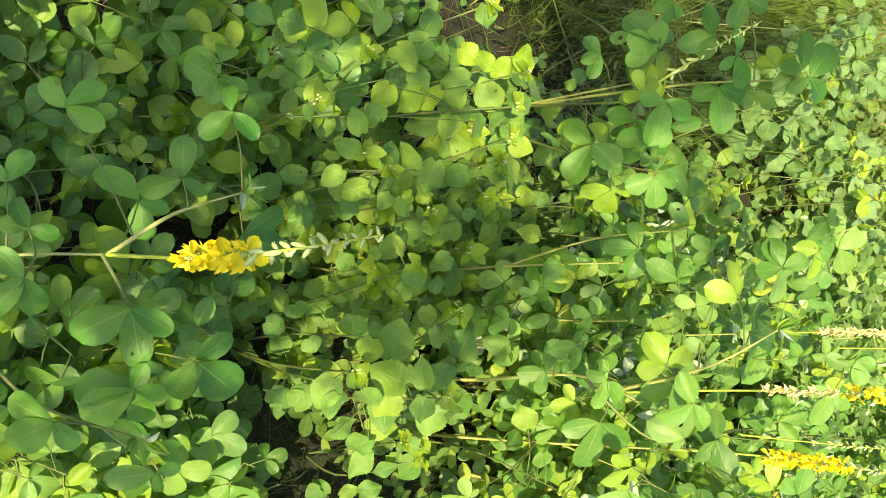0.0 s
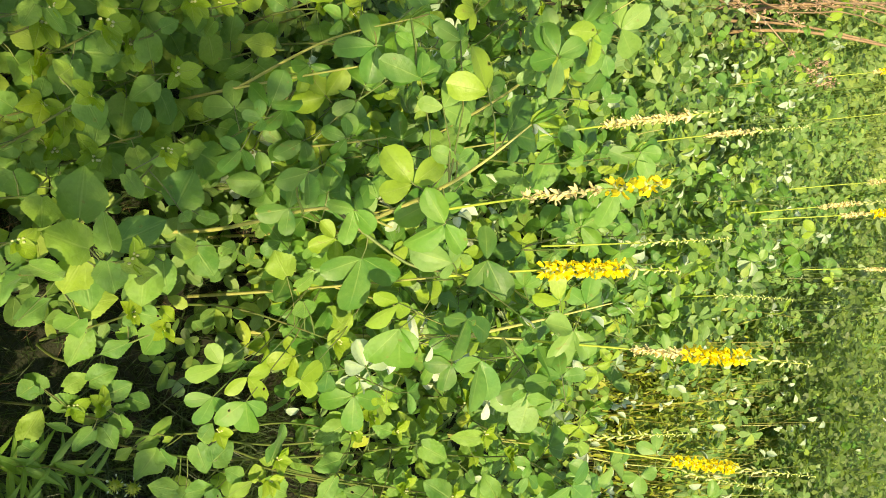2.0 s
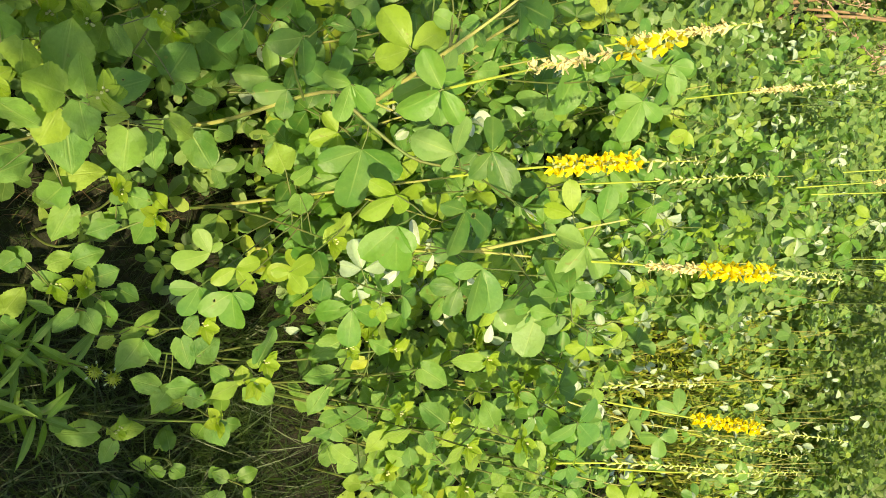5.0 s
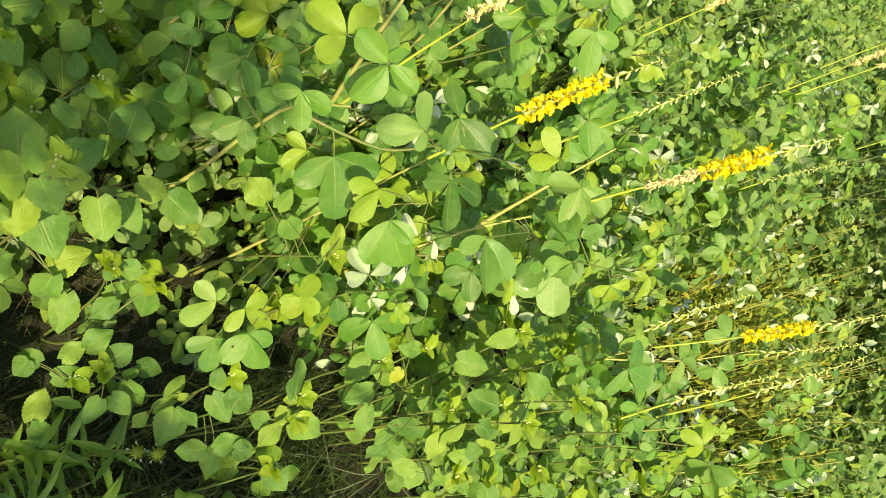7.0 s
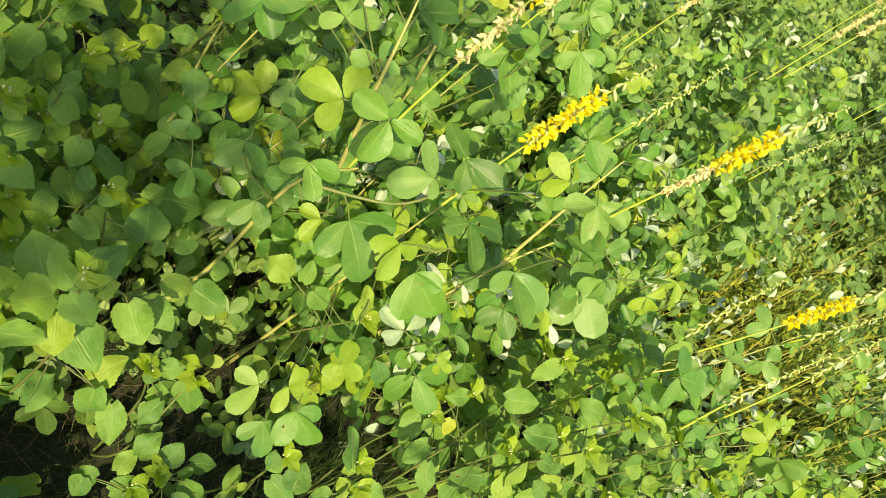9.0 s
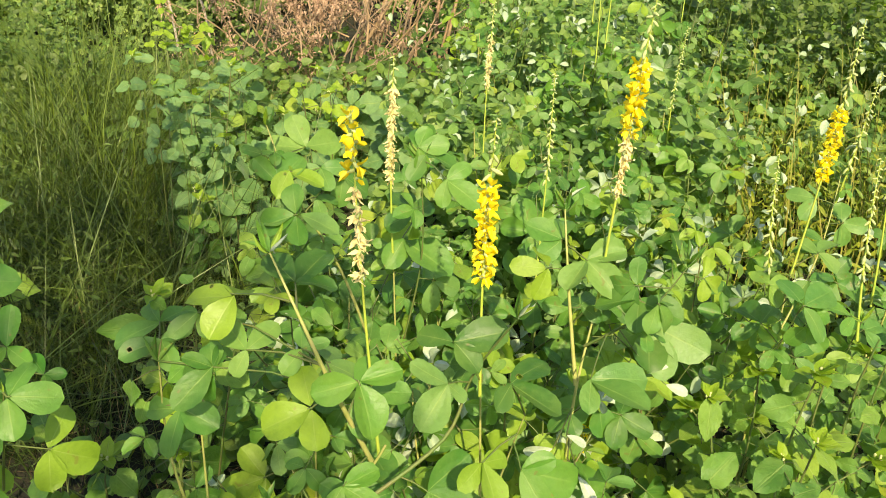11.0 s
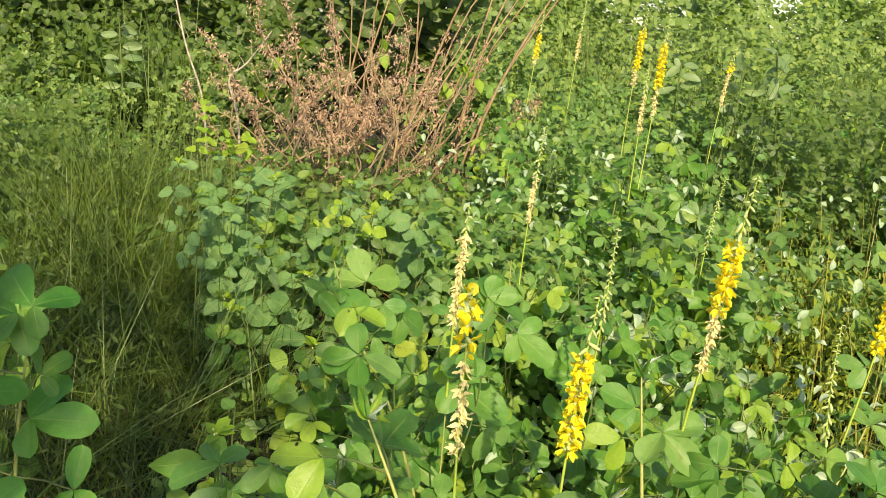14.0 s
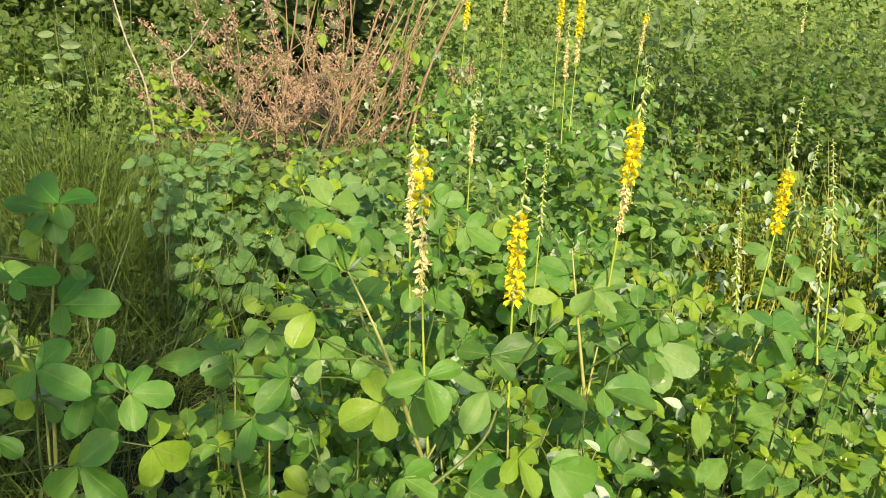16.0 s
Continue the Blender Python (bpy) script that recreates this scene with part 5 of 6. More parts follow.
shaped_mallow("slender mallow weed with oval leaves", 508,
    [(0.601, 1.131, 0.344, -71, 0.054, 0.037), (0.626, 1.076, 0.373, -102, 0.049, 0.02), (0.637, 1.045, 0.381, -43, 0.045, 0.029), (0.724, 1.119, 0.377, -132, 0.05, 0.032),
     (0.711, 1.131, 0.425, 145, 0.032, 0.03), (0.611, 1.122, 0.36, 8, 0.04, 0.029), (0.695, 1.037, 0.378, -62, 0.036, 0.032), (0.617, 1.147, 0.425, -132, 0.04, 0.021),
     (0.594, 1.147, 0.332, -77, 0.038, 0.029)], 3)
shaped_mallow("slender mallow weed with buds among its leaves", 509,
    [(0.74, 1.123, 0.403, -49, 0.044, 0.03), (0.738, 1.136, 0.436, -57, 0.053, 0.035), (0.737, 1.164, 0.489, -140, 0.051, 0.041), (0.658, 1.179, 0.45, 43, 0.051, 0.041),
     (0.76, 1.14, 0.529, -62, 0.042, 0.026), (0.748, 1.187, 0.528, 132, 0.043, 0.023), (0.728, 1.124, 0.383, -68, 0.036, 0.025), (0.734, 1.12, 0.479, 20, 0.035, 0.028),
     (0.659, 1.221, 0.535, -96, 0.048, 0.018)], 3)
shaped_mallow("mallow weed under the flower spikes", 510,
    [(0.326, 1.066, 0.379, -164, 0.04, 0.045), (0.358, 1.044, 0.417, -6, 0.036, 0.035), (0.34, 1.053, 0.403, 108, 0.03, 0.027), (0.428, 1.059, 0.433, 123, 0.048, 0.033),
     (0.429, 1.09, 0.426, 32, 0.035, 0.028)], 1)
shaped_mallow("mallow weed with soft leaves in a column", 511,
    [(-0.107, 0.643, 0.494, -125, 0.033, 0.027), (-0.096, 0.747, 0.431, 152, 0.044, 0.029), (-0.13, 0.654, 0.492, -163, 0.035, 0.026), (-0.079, 0.75, 0.394, -82, 0.037, 0.037),
     (-0.082, 0.759, 0.369, 99, 0.03, 0.029), (-0.105, 0.87, 0.359, 90, 0.031, 0.021), (-0.102, 0.857, 0.353, 39, 0.035, 0.028), (-0.071, 0.844, 0.343, -48, 0.027, 0.025),
     (-0.066, 0.853, 0.346, 11, 0.034, 0.02), (-0.07, 0.754, 0.344, 44, 0.03, 0.034), (-0.067, 0.722, 0.287, 155, 0.025, 0.023), (-0.067, 0.72, 0.289, 20, 0.037, 0.023),
     (-0.063, 0.721, 0.287, -43, 0.029, 0.02), (-0.101, 0.703, 0.4, -59, 0.036, 0.029), (-0.099, 0.841, 0.401, -159, 0.044, 0.031), (-0.145, 0.686, 0.49, -163, 0.025, 0.029)], 3)
shaped_mallow("mallow weed with bright yellow-green leaves", 512,
    [(-0.183, 0.974, 0.453, -157, 0.048, 0.045), (-0.167, 0.92, 0.52, 117, 0.043, 0.039), (-0.221, 0.96, 0.519, 163, 0.039, 0.032), (-0.225, 0.94, 0.439, -86, 0.043, 0.035),
     (-0.205, 0.872, 0.438, -51, 0.045, 0.033), (-0.215, 0.92, 0.421, 22, 0.036, 0.033), (-0.196, 0.805, 0.459, -48, 0.045, 0.033), (-0.255, 0.946, 0.454, 60, 0.037, 0.033),
     (-0.27, 0.928, 0.439, 46, 0.038, 0.036), (-0.241, 0.977, 0.491, -56, 0.039, 0.033), (-0.234, 0.826, 0.432, 24, 0.039, 0.031), (-0.191, 0.716, 0.487, -40, 0.037, 0.033)], 3, HEARTS_LIGHT + HEARTS[:2])
shaped_mallow("mallow weed with pale leaves round its buds", 513,
    [(-0.292, 0.751, 0.461, -21, 0.033, 0.026), (-0.286, 0.854, 0.436, 131, 0.047, 0.041), (-0.322, 0.939, 0.483, 8, 0.035, 0.034), (-0.248, 0.895, 0.431, 164, 0.032, 0.018),
     (-0.247, 0.895, 0.436, -77, 0.026, 0.018), (-0.247, 0.916, 0.427, 101, 0.021, 0.02), (-0.258, 0.787, 0.44, 34, 0.047, 0.039), (-0.27, 0.846, 0.45, -55, 0.036, 0.043),
     (-0.227, 0.67, 0.492, -47, 0.035, 0.022), (-0.168, 0.589, 0.481, 150, 0.027, 0.014), (-0.175, 0.588, 0.479, -114, 0.013, 0.012), (-0.165, 0.59, 0.483, 62, 0.023, 0.017),
     (-0.162, 0.588, 0.479, 2, 0.02, 0.012), (-0.275, 0.612, 0.429, 52, 0.034, 0.033), (-0.163, 0.939, 0.44, 41, 0.035, 0.036), (-0.175, 0.917, 0.417, -19, 0.038, 0.041)], 4)
shaped_mallow("tall mallow weed with crowded pale leaves", 514,
    [(-0.119, 0.948, 0.349, -25, 0.055, 0.044), (-0.113, 1.02, 0.323, -47, 0.043, 0.04), (-0.116, 1.054, 0.338, -42, 0.04, 0.043), (-0.109, 1.033, 0.382, 53, 0.044, 0.042),
     (-0.129, 0.94, 0.491, 133, 0.037, 0.035), (-0.125, 0.977, 0.473, 65, 0.037, 0.033), (-0.114, 1.056, 0.41, 19, 0.045, 0.036), (-0.057, 1.042, 0.283, 11, 0.05, 0.048),
     (-0.046, 1.098, 0.311, 58, 0.045, 0.045), (-0.048, 1.097, 0.336, -119, 0.037, 0.029), (-0.058, 1.134, 0.323, 54, 0.03, 0.024), (-0.082, 1.083, 0.304, -25, 0.03, 0.033),
     (-0.023, 1.246, 0.314, -27, 0.045, 0.038), (-0.055, 1.174, 0.337, 93, 0.032, 0.04)], 4)
shaped_mallow("mallow weed with round leaves in half shade", 515,
    [(0.087, 0.689, 0.224, 52, 0.032, 0.036), (0.117, 0.723, 0.27, 23, 0.023, 0.032), (0.214, 0.718, 0.226, 141, 0.038, 0.042), (0.2, 0.731, 0.238, -60, 0.039, 0.039),
     (0.169, 0.711, 0.326, -33, 0.051, 0.044), (0.192, 0.712, 0.332, -23, 0.052, 0.039), (0.095, 0.777, 0.308, -12, 0.041, 0.042), (0.128, 0.778, 0.341, -28, 0.042, 0.039),
     (0.185, 0.697, 0.207, 30, 0.026, 0.032), (0.187, 0.727, 0.36, 23, 0.046, 0.042), (0.164, 0.722, 0.348, 26, 0.028, 0.026), (0.007, 0.845, 0.341, 114, 0.024, 0.033),
     (0.034, 0.85, 0.366, 5, 0.042, 0.036), (0.068, 0.718, 0.254, 22, 0.032, 0.038)], 4)
shaped_mallow("low shaded mallow weed near the soil", 516,
    [(-0.211, 0.624, 0.166, -125, 0.05, 0.048), (-0.359, 0.564, 0.05, 33, 0.046, 0.04), (-0.324, 0.559, 0.06, -79, 0.043, 0.044), (-0.274, 0.488, 0.048, -172, 0.038, 0.039),
     (-0.366, 0.51, 0.015, 96, 0.047, 0.046), (-0.372, 0.553, 0.042, 114, 0.033, 0.029), (-0.38, 0.612, 0.101, -65, 0.04, 0.037), (-0.309, 0.606, 0.109, 122, 0.039, 0.037),
     (-0.226, 0.552, 0.136, 42, 0.033, 0.042), (-0.257, 0.552, 0.096, 102, 0.054, 0.031), (-0.176, 0.538, 0.135, -149, 0.028, 0.037), (-0.176, 0.504, 0.111, 26, 0.043, 0.037),
     (-0.197, 0.485, 0.076, -124, 0.038, 0.036)], 4)
shaped_mallow("mallow weed with pale buds at its tip", 526,
    [(-0.056, 1.275, 0.595, -166, 0.058, 0.034), (-0.004, 1.235, 0.591, -152, 0.033, 0.032), (-0.065, 1.238, 0.534, -99, 0.031, 0.025), (-0.023, 1.286, 0.535, -131, 0.024, 0.019),
     (-0.018, 1.277, 0.467, -150, 0.034, 0.034), (0.042, 1.275, 0.593, -116, 0.033, 0.036), (0.077, 1.232, 0.62, 117, 0.03, 0.03), (0.049, 1.246, 0.553, -23, 0.041, 0.037),
     (-0.043, 1.306, 0.625, 146, 0.025, 0.021), (-0.041, 1.308, 0.624, 51, 0.022, 0.019), (-0.034, 1.274, 0.632, -129, 0.017, 0.017), (-0.027, 1.245, 0.646, -25, 0.019, 0.018),
     (-0.051, 1.239, 0.504, -110, 0.029, 0.029)], 3)
for i in range(12):
    x, y, h = r.uniform(-0.36, -0.08), r.uniform(1.2, 1.75), r.uniform(0.20, 0.36)
    if x > -0.16 or y < 1.45:
        mallow(x, y, h, seed=150 + i, size=1.1, leaves=11, twigs=1)
for i, (x, y, z) in enumerate([(0.10, 0.92, 0.28), (0.02, 0.86, 0.28), (-0.06, 0.88, 0.30), (-0.057, 1.08, 0.34), (0.0, 0.76, 0.26), (-0.18, 0.70, 0.30), (-0.10, 1.56, 0.52), (-0.12, 0.78, 0.32), (-0.22, 0.86, 0.34), (-0.03, 0.98, 0.34)]):
    mallow(x, y, z - float(rise(x, y)), (r.uniform(-0.02, 0.02), r.uniform(-0.02, 0.02)), 12, 10 + i)
CROWDED = "mallow weed crowded with soft round toothed leaves"
for i, (x, y, h) in enumerate([(-0.02, 0.92, 0.36), (0.03, 1.00, 0.34), (-0.06, 1.10, 0.34), (0.02, 1.18, 0.36), (-0.12, 1.00, 0.42), (0.08, 1.08, 0.30), (-0.18, 1.06, 0.44), (0.10, 0.96, 0.30), (-0.04, 1.24, 0.38)]):
    mallow(x, y, h, (r.uniform(-0.03, 0.03), r.uniform(-0.03, 0.03)), 17, 340 + i, 1.2, CROWDED, twigs=1)
TALL = "tall slender mallow weed with small oval leaves"
for i, (x, y, h) in enumerate([(0.72, 1.22, 0.58), (0.79, 1.25, 0.56), (0.86, 1.29, 0.58), (0.92, 1.38, 0.50), (0.74, 1.30, 0.50), (1.0, 1.45, 0.52), (1.08, 1.35, 0.5), (0.95, 1.30, 0.42)]):
    mallow(x, y, h, (r.uniform(0.0, 0.05), r.uniform(-0.03, 0.03)), 18, 40 + i, 0.85, TALL, twigs=3)
for i in range(10):
    mallow(r.uniform(-0.15, 0.55), r.uniform(0.62, 1.05), r.uniform(0.10, 0.18), seed=60 + i)
for i in range(19):
    x, y = r.uniform(-0.42, 0.28), r.uniform(1.95, 3.1)
    grey = y > 2.25 and i % 4
    if x < -0.10 and y < 2.25:  # the grass reaches in here
        continue
    mallow(x, y, r.uniform(0.40, 0.52) if grey else r.uniform(0.30, 0.44), seed=80 + i, size=1.35 if grey else 1.1, mats=MAL_PALE if grey else None)
shaped_mallow("tall mallow weed with grey-green leaves", 521,
    [(-0.466, 2.389, 0.734, -172, 0.038, 0.023), (-0.485, 2.454, 0.722, 15, 0.049, 0.036), (-0.412, 2.494, 0.746, 15, 0.039, 0.026), (-0.424, 2.428, 0.675, 5, 0.044, 0.03),
     (-0.469, 2.354, 0.676, -158, 0.039, 0.027), (-0.433, 2.281, 0.692, -4, 0.038, 0.037), (-0.371, 2.258, 0.687, 2, 0.051, 0.022), (-0.387, 2.284, 0.639, -6, 0.032, 0.035),
     (-0.383, 2.361, 0.625, 13, 0.042, 0.041), (-0.39, 2.403, 0.57, -142, 0.032, 0.034), (-0.483, 2.413, 0.572, -136, 0.028, 0.036), (-0.465, 2.385, 0.62, -31, 0.031, 0.027),
     (-0.377, 2.252, 0.567, -142, 0.03, 0.033), (-0.307, 2.18, 0.56, -128, 0.029, 0.029), (-0.377, 2.218, 0.605, -38, 0.033, 0.031)], 3, HEARTS_GREY)
shaped_mallow("tall mallow weed with grey-green leaves", 522,
    [(-0.339, 2.416, 0.762, 12, 0.03, 0.017), (-0.4, 2.472, 0.706, 12, 0.032, 0.034), (-0.315, 2.507, 0.706, -170, 0.029, 0.03), (-0.282, 2.457, 0.693, 2, 0.047, 0.026),
     (-0.316, 2.377, 0.698, 0, 0.045, 0.031), (-0.319, 2.286, 0.663, 14, 0.054, 0.033), (-0.263, 2.234, 0.615, -2, 0.032, 0.035), (-0.262, 2.315, 0.675, 59, 0.043, 0.023),
     (-0.276, 2.393, 0.628, -18, 0.048, 0.029), (-0.374, 2.407, 0.553, -18, 0.032, 0.034), (-0.354, 2.399, 0.53, -27, 0.036, 0.034), (-0.292, 2.349, 0.544, -31, 0.031, 0.029),
     (-0.293, 2.232, 0.52, -18, 0.03, 0.031), (-0.228, 2.235, 0.605, -22, 0.025, 0.027), (-0.178, 2.283, 0.682, 36, 0.033, 0.026), (-0.214, 2.364, 0.721, 35, 0.029, 0.023),
     (-0.307, 2.406, 0.605, -152, 0.03, 0.034), (-0.273, 2.475, 0.639, -20, 0.031, 0.03), (-0.364, 2.462, 0.652, 148, 0.032, 0.026)], 3, HEARTS_GREY)
shaped_mallow("mallow weed with yellow-edged pale leaves", 523,
    [(-0.056, 2.379, 0.66, -176, 0.02, 0.025), (-0.07, 2.442, 0.616, -172, 0.035, 0.036), (-0.06, 2.464, 0.611, 1, 0.038, 0.041), (-0.061, 2.442, 0.661, 120, 0.024, 0.022),
     (-0.043, 2.366, 0.678, 55, 0.02, 0.021), (0.038, 2.296, 0.672, 179, 0.023, 0.024), (0.043, 2.269, 0.65, -156, 0.024, 0.033), (0.047, 2.31, 0.638, -26, 0.037, 0.036),
     (0.038, 2.402, 0.665, 122, 0.025, 0.022), (0.031, 2.464, 0.652, 48, 0.022, 0.024), (0.032, 2.469, 0.651, 102, 0.031, 0.02), (0.024, 2.419, 0.621, -107, 0.042, 0.03)], 2, HEARTS_YELLOW + HEARTS_LIGHT)
shaped_mallow("young weed with whorls of bright yellow-green leaves", 524,
    [(-0.494, 2.758, 0.806, 17, 0.022, 0.02), (-0.528, 2.834, 0.796, 165, 0.022, 0.021), (-0.536, 2.847, 0.755, -11, 0.027, 0.023), (-0.524, 2.811, 0.76, 173, 0.034, 0.023),
     (-0.506, 2.752, 0.828, 138, 0.026, 0.02), (-0.476, 2.677, 0.837, 69, 0.032, 0.019), (-0.47, 2.64, 0.764, -170, 0.036, 0.023), (-0.483, 2.684, 0.757, -18, 0.035, 0.022),
     (-0.539, 2.753, 0.713, -163, 0.029, 0.025), (-0.545, 2.813, 0.703, -10, 0.029, 0.023), (-0.546, 2.872, 0.842, 68, 0.021, 0.019), (-0.529, 2.816, 0.837, 145, 0.028, 0.018)], 1, HEARTS_LIGHT)
shaped_mallow("young weed with whorls of bright yellow-green leaves", 525,
    [(-0.363, 2.683, 0.762, 38, 0.027, 0.026), (-0.386, 2.758, 0.751, 132, 0.031, 0.027), (-0.392, 2.785, 0.753, 113, 0.035, 0.025), (-0.386, 2.748, 0.731, -30, 0.037, 0.029),
     (-0.369, 2.668, 0.743, 173, 0.033, 0.028), (-0.346, 2.597, 0.755, 164, 0.058, 0.021), (-0.382, 2.579, 0.763, 139, 0.028, 0.021), (-0.389, 2.627, 0.745, -156, 0.021, 0.025),
     (-0.374, 2.718, 0.741, -89, 0.043, 0.026), (-0.446, 2.776, 0.754, 134, 0.023, 0.018)], 2, HEARTS_LIGHT + HEARTS_YELLOW)
for i, (x, y) in enumerate([(-0.35, 2.44), (-0.28, 2.40), (-0.22, 2.48)]):
    mallow(x, y, r.uniform(0.36, 0.46), seed=180 + i, mats=MAL_PALE, label="mallow weed with grey-green leaves", size=1.1, leaves=13, twigs=1, low=0.4)
for i, (x, y) in enumerate([(-0.62, 3.36), (0.36, 3.95)]):
    mallow(x, y, 0.46, seed=170 + i, mats=MAL_LIGHT + MAL[:1], label="young mallow weed with bright yellow-green leaves", size=0.9, leaves=16)
for i, (x, y) in enumerate([(-0.58, 1.62), (-0.64, 1.84), (-0.75, 1.7), (-0.9, 2.0)]):
    mallow(x, y, 0.60, seed=130 + i, size=1.3)

for i, (x, y, h) in enumerate([(0.74, 0.97, 0.10), (0.70, 1.06, 0.14), (0.83, 1.07, 0.12), (0.80, 0.90, 0.08)]):
    mallow(x, y, h, (0.01, -0.01), 7, 320 + i, 0.9, "low mallow weed in the dark grass", mats=MAL_DARK, twigs=0, buds=False)
for i, (x, y, h) in enumerate([(0.52, 0.84, 0.15), (0.47, 0.75, 0.13), (0.57, 0.79, 0.12), (0.50, 0.77, 0.14), (0.54, 0.73, 0.12)]):
    lance_herb(x, y, h, 300 + i, [(0.547, 0.849, 0.205), (0.53, 0.83, 0.20)] if i == 0 else ())
for i, (x, y, h, n, k) in enumerate([(-1.48, 4.55, 0.70, 6, 0.12),
                                     (1.40, 3.85, 0.84, 8, 0.13), (1.62, 4.0, 0.90, 8, 0.14), (1.22, 4.1, 0.80, 7, 0.12)]):
    milkweed(x, y, h, n, 400 + i, k)
dead_shrub()
# tree added out of view only to cast shade
added_shade_tree(0.0, -0.98, 9)
# unseen bush, added to darken the soil corner with its shadow
shade_bush(0.74, 1.7, -0.98, 1.74, 12)
dead_stick([(-0.88, 4.02, 0.20), (-0.92, 4.04, 0.68), (-1.02, 4.08, 0.95), (-1.12, 4.12, 1.35)], 0.0062)
dead_stick([(-0.72, 3.96, 0.20), (-0.74, 3.97, 0.62), (-0.79, 3.98, 0.81), (-0.72, 4.0, 0.88), (-0.62, 4.03, 1.03)], 0.0062)
climbing_vine([(0.05, 4.15, 0.3), (0.12, 4.2, 0.7), (0.22, 4.25, 0.95), (0.34, 4.3, 0.85)], 1, 13)
climbing_vine([(-0.2, 4.1, 0.3), (-0.12, 4.15, 0.8), (-0.15, 4.2, 1.1), (-0.05, 4.2, 1.3)], 2, 10)
climbing_vine([(-0.75, 4.2, 0.4), (-0.65, 4.2, 0.85), (-0.5, 4.2, 1.0)], 3, 8)

# ---- leaf masses ----
CL = three_leaflets(0.05)
NEAR_CL = three_leaflets(0.05, 6, 4)
TINY_CL = three_leaflets(0.05, 3, 2)
HEDGE_LEAF = blade("heart", 0.05, 0.042, 5, 2, 0.2, 0.2)
FAR_CL = three_leaflets(0.05, 4, 2)
def off_the_corner(x, y):
    return ~((x > 0.50) & (y < 1.30))
HERB = blade("lance", 0.035, 0.010, 5, 3, 0.3, 0.2)
def off_the_stems(x, y):
    return ~((x > 1.06) & (x < 1.78) & (y > 2.12) & (y < 3.05))
def off_the_shrub(x, y):
    return ~((x > -1.0) & (x < 0.35) & (y > 3.4) & (y < 4.9))
def among_the_stems(x, y):
    return off_the_stems(x, y) | (rng.random(len(x)) < 0.3)
HEART = blade("heart", 0.05, 0.042, 5, 3, 0.2, 0.2)
canopy("field_undergrowth", 21000, (0.3, 3.2, 2.3, 5.5), 0.58, CL, 0.85, FAR_CROT, "dense green rattlepod leaves over the field", clumps=180, keep=lambda x, y: among_the_stems(x, y) & off_the_shrub(x, y), uneven=0.25)
canopy("pale_undergrowth", 850, (0.2, 2.6, 1.6, 4.2), 0.60, blade("obovate", 0.032, 0.018, 5, 3, 0.9, 0.3), 0.95, PALE, "silvery leaf undersides turned up in the field", clumps=90, low=0.3, el=(20, 80), keep=off_the_shrub)
# darker leaf colour here carries the self-shade of these tall weeds
canopy("tall_undergrowth", 9000, (1.3, 3.6, 3.1, 4.3), 0.80, CL, 0.7, FAR_DARK, "tall weeds behind the stems, self-shade in their leaf colour", clumps=60, uneven=0.25)
canopy("far_undergrowth", 30000, (0.2, 8.0, 5.0, 9.0), 0.95, FAR_CL, 1.0, FAR_LIGHT, "pale green weeds in the far field", clumps=240, uneven=0.25)
canopy("farthest_undergrowth", 24000, (0.2, 13.0, 8.2, 14.0), 2.3, TINY_CL, 2.2, FAR_LIGHT, "pale green thicket beyond the field", clumps=190)
canopy("shrub_undergrowth", 12000, (-4.5, -1.0, 4.6, 6.2), 0.90, HEART, 0.95, FAR_DARK, "dark green shrubs behind the grass", clumps=50, el=(-60, 60), uneven=0.25)
canopy("mixed_undergrowth", 2300, (-4.0, -0.9, 4.2, 5.4), 0.62, FAR_CL, 0.6, FAR_LIGHT, "small light green leaves among the shrubs", clumps=60)
canopy("yellow_green_undergrowth", 3500, (-3.2, -1.3, 3.6, 4.6), 0.42, FAR_CL, 0.55, FAR_CROT, "lighter weeds at the foot of the shrubs", clumps=40)
canopy("hedge_foliage", 26000, (-8, 0.5, 5.8, 8.5), 2.3, HEDGE_LEAF, 2.0, HEDGE, "hedge at the back of the field, shade put into its colour", clumps=170, uneven=0.25)
canopy("low_undergrowth", 2800, (-0.1, 1.6, 1.1, 2.4), 0.20, NEAR_CL, 0.7, FAR_CROT, "low weeds under the taller plants", clumps=100, keep=off_the_corner)
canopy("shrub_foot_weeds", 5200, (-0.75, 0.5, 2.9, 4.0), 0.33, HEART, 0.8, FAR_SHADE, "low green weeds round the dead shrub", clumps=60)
meadow("shrub_foot_litter", 900, (-0.8, 0.5, 3.0, 4.2), 0.34, 0.0030, STRAW, "dry stalks round the dead shrub", tilt=36, bend=0.5, tufts=60, wide=0.08)
canopy("herb_patch", 3200, (-1.3, -0.45, 1.9, 3.1), 0.30, HERB, 0.8, HERB_LEAF, "small-leaved herbs among the grass", clumps=40, el=(0, 70))
canopy("tall_herbs", 1300, (-1.12, -0.6, 2.5, 3.4), 0.50, HERB, 0.55, HERB_LEAF, "fine-leaved herbs rising through the grass", clumps=26, low=0.2, el=(10, 80))
canopy("left_weeds", 3200, (-2.1, -1.2, 2.6, 3.9), 0.56, CL, 0.7, FAR_DARK, "leafy green weeds beside the grass", clumps=36, uneven=0.25)
canopy("golden_herb", 4400, (1.02, 1.76, 2.25, 3.1), 0.46, HERB, 0.9, FAR_GOLD, "yellowish small-leaved weeds", clumps=22, el=(0, 70))
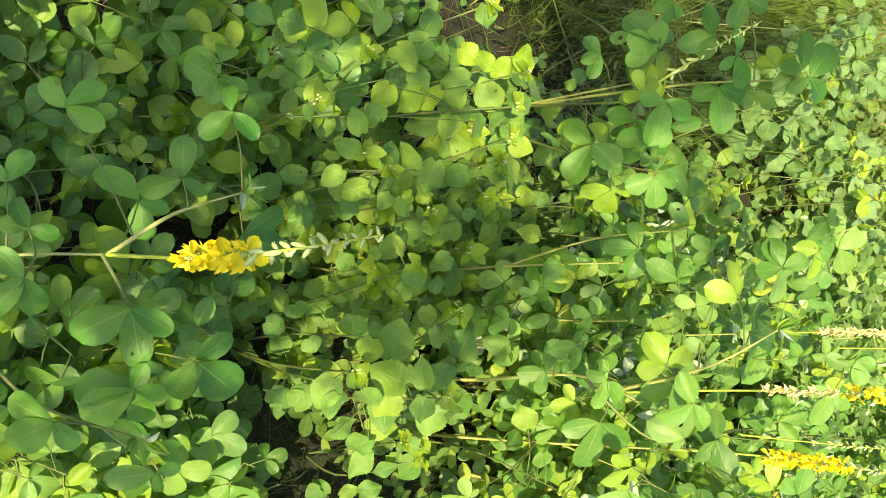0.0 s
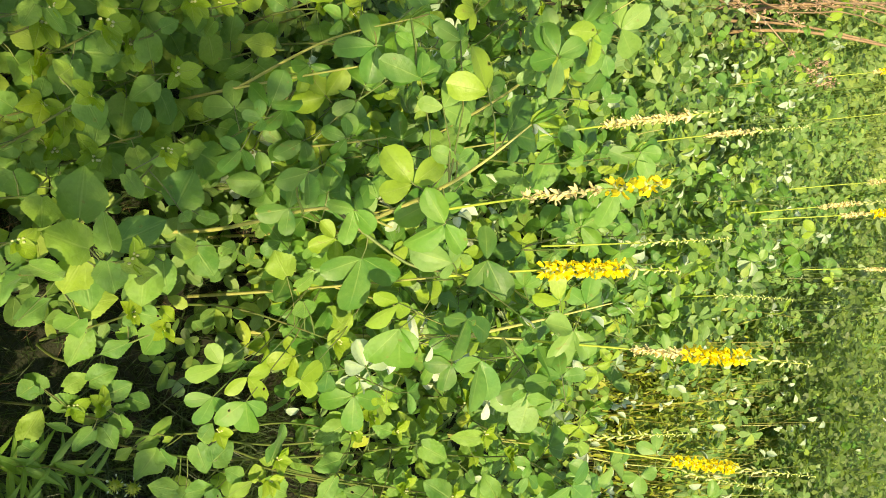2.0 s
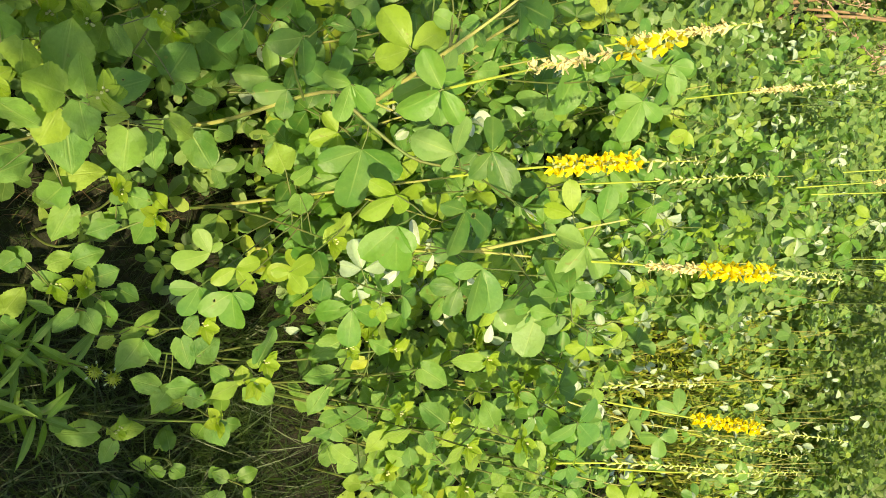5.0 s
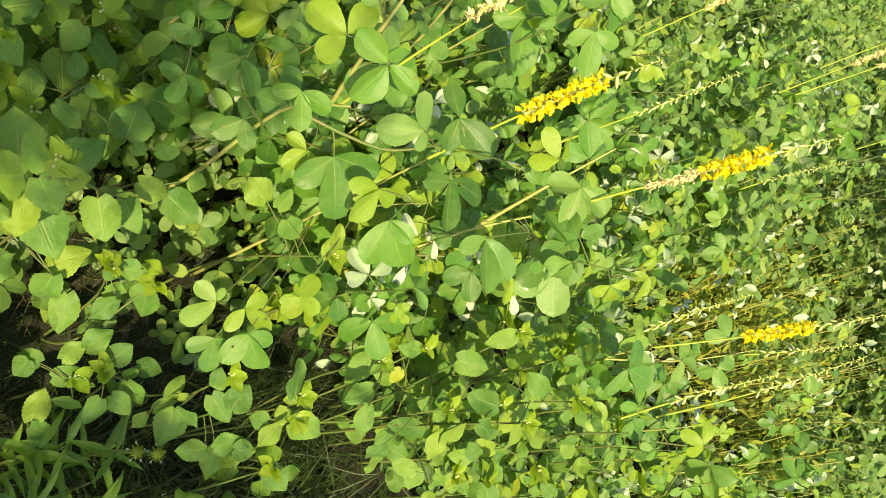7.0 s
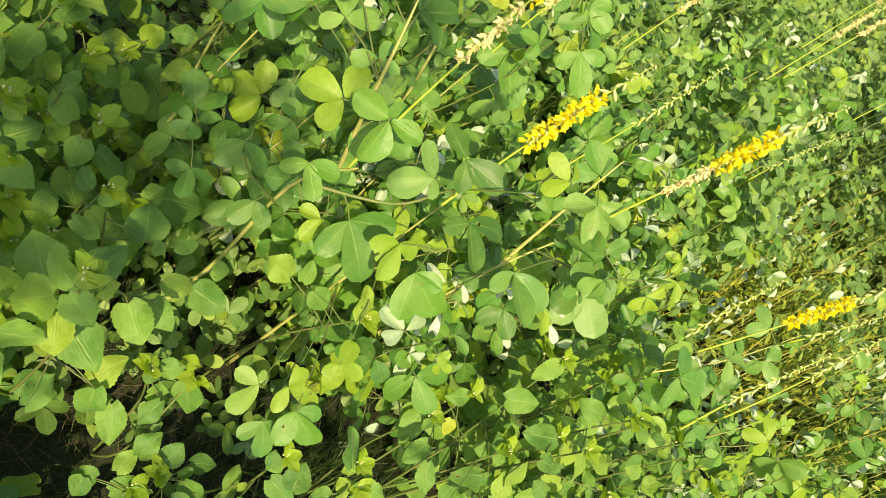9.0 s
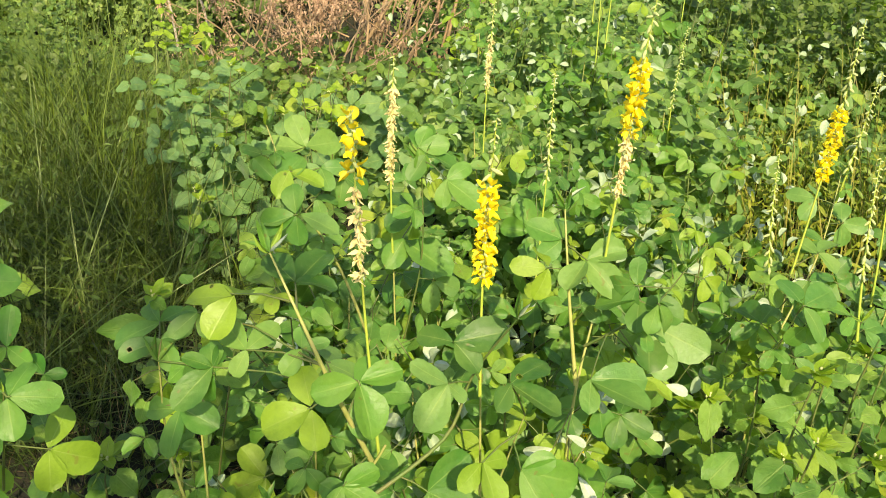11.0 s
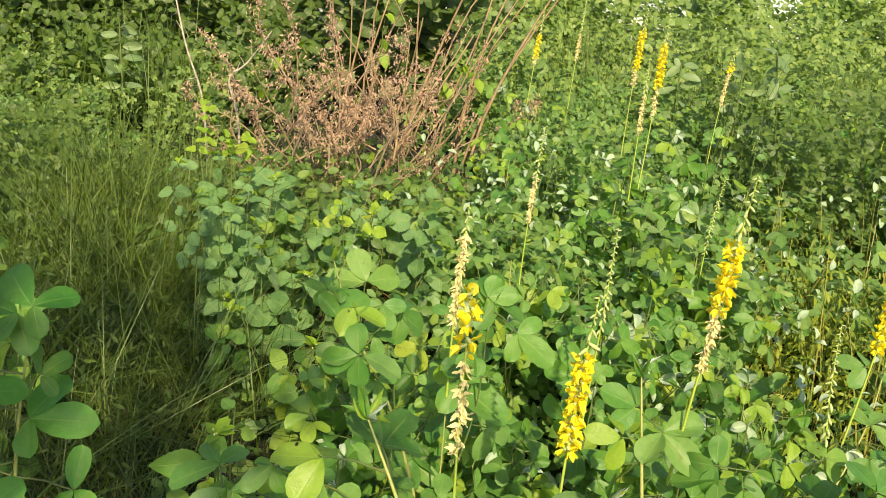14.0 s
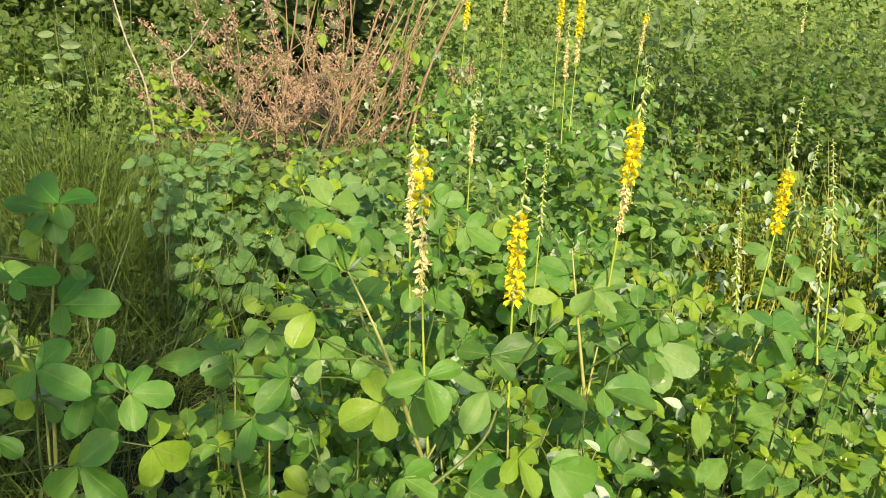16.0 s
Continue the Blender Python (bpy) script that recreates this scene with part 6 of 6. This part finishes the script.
meadow("grass_strip", 9000, (-1.5, -0.20, 1.6, 4.3), 0.26, 0.0028, GRASS, "tangled thin dark green grass", tilt=26, bend=0.9, tufts=90, wide=0.06, fountain=True)
meadow("grass_stalk_tangle", 1500, (-1.7, -0.36, 1.6, 4.4), 0.36, 0.0028, STALK, "pale green wiry grass stalks", tilt=30, bend=1.1, tufts=60, wide=0.07, fountain=True)
meadow("dry_grass", 700, (-1.4, -0.3, 1.5, 4.0), 0.20, 0.0018, STRAW, "dry straw-coloured grass stalks", tilt=32, tufts=100)
meadow("golden_stems", 260, (1.06, 1.78, 2.15, 3.1), 0.58, 0.0042, GOLD, "upright golden brown weed stems", tilt=8, bend=0.15, tufts=60)
meadow("field_stems", 900, (0.5, 4.2, 3.2, 7.0), 0.95, 0.0050, STALK, "thin upright green weed stems in the field", tilt=7, bend=0.12, tufts=260, wide=0.05, keep=off_the_shrub)
meadow("arching_grass", 2300, (-1.15, -0.62, 2.5, 3.4), 0.56, 0.0038, FRESH, "long arching green grass stalks", tilt=22, bend=0.95, tufts=40, wide=0.09, fountain=True)
meadow("crossing_grass", 1300, (-1.12, -0.55, 2.3, 3.4), 0.40, 0.0030, STALK, "thin crossing grass stalks", tilt=38, bend=0.5, tufts=60, wide=0.10)
meadow("drooping_grass", 1500, (-1.1, -0.20, 1.55, 2.5), 0.42, 0.0030, STALK, "drooping green grass stalks", tilt=30, bend=1.3, tufts=44, wide=0.06, fountain=True)
meadow("bright_grass", 420, (-1.1, -0.22, 1.6, 2.5), 0.44, 0.0030, FRESH, "scattered bright green grass stalks", tilt=34, bend=0.9, tufts=60, wide=0.06)
meadow("shrub_stems", 260, (-3.6, -1.1, 4.1, 5.4), 0.85, 0.0060, STALK, "thin green weed stems before the hedge", tilt=12, bend=0.25, tufts=90, wide=0.05)
meadow("corner_tufts", 3600, (0.55, 1.25, 0.55, 1.25), 0.11, 0.0030, GRASS, "dark green grass tufts on the soil", tilt=30, bend=0.9, tufts=70, wide=0.06)
meadow("ground_grass", 14000, (-1.2, 2.0, 0.3, 3.0), 0.06, 0.0018, GRASS, "short grass on the dark soil", tufts=260, tilt=30)
meadow("corner_grass", 17000, (0.0, 1.25, 0.1, 1.5), 0.075, 0.0018, GRASS, "short dark grass on the soil", tufts=120, tilt=35)
meadow("ground_straw", 9000, (-0.6, 1.4, 0.3, 2.2), 0.06, 0.0016, LITTER, "dry litter on the dark soil", keep=lambda x, y: (x < 0.42) | (y > 1.35), tufts=220, bend=1.2, tilt=50)
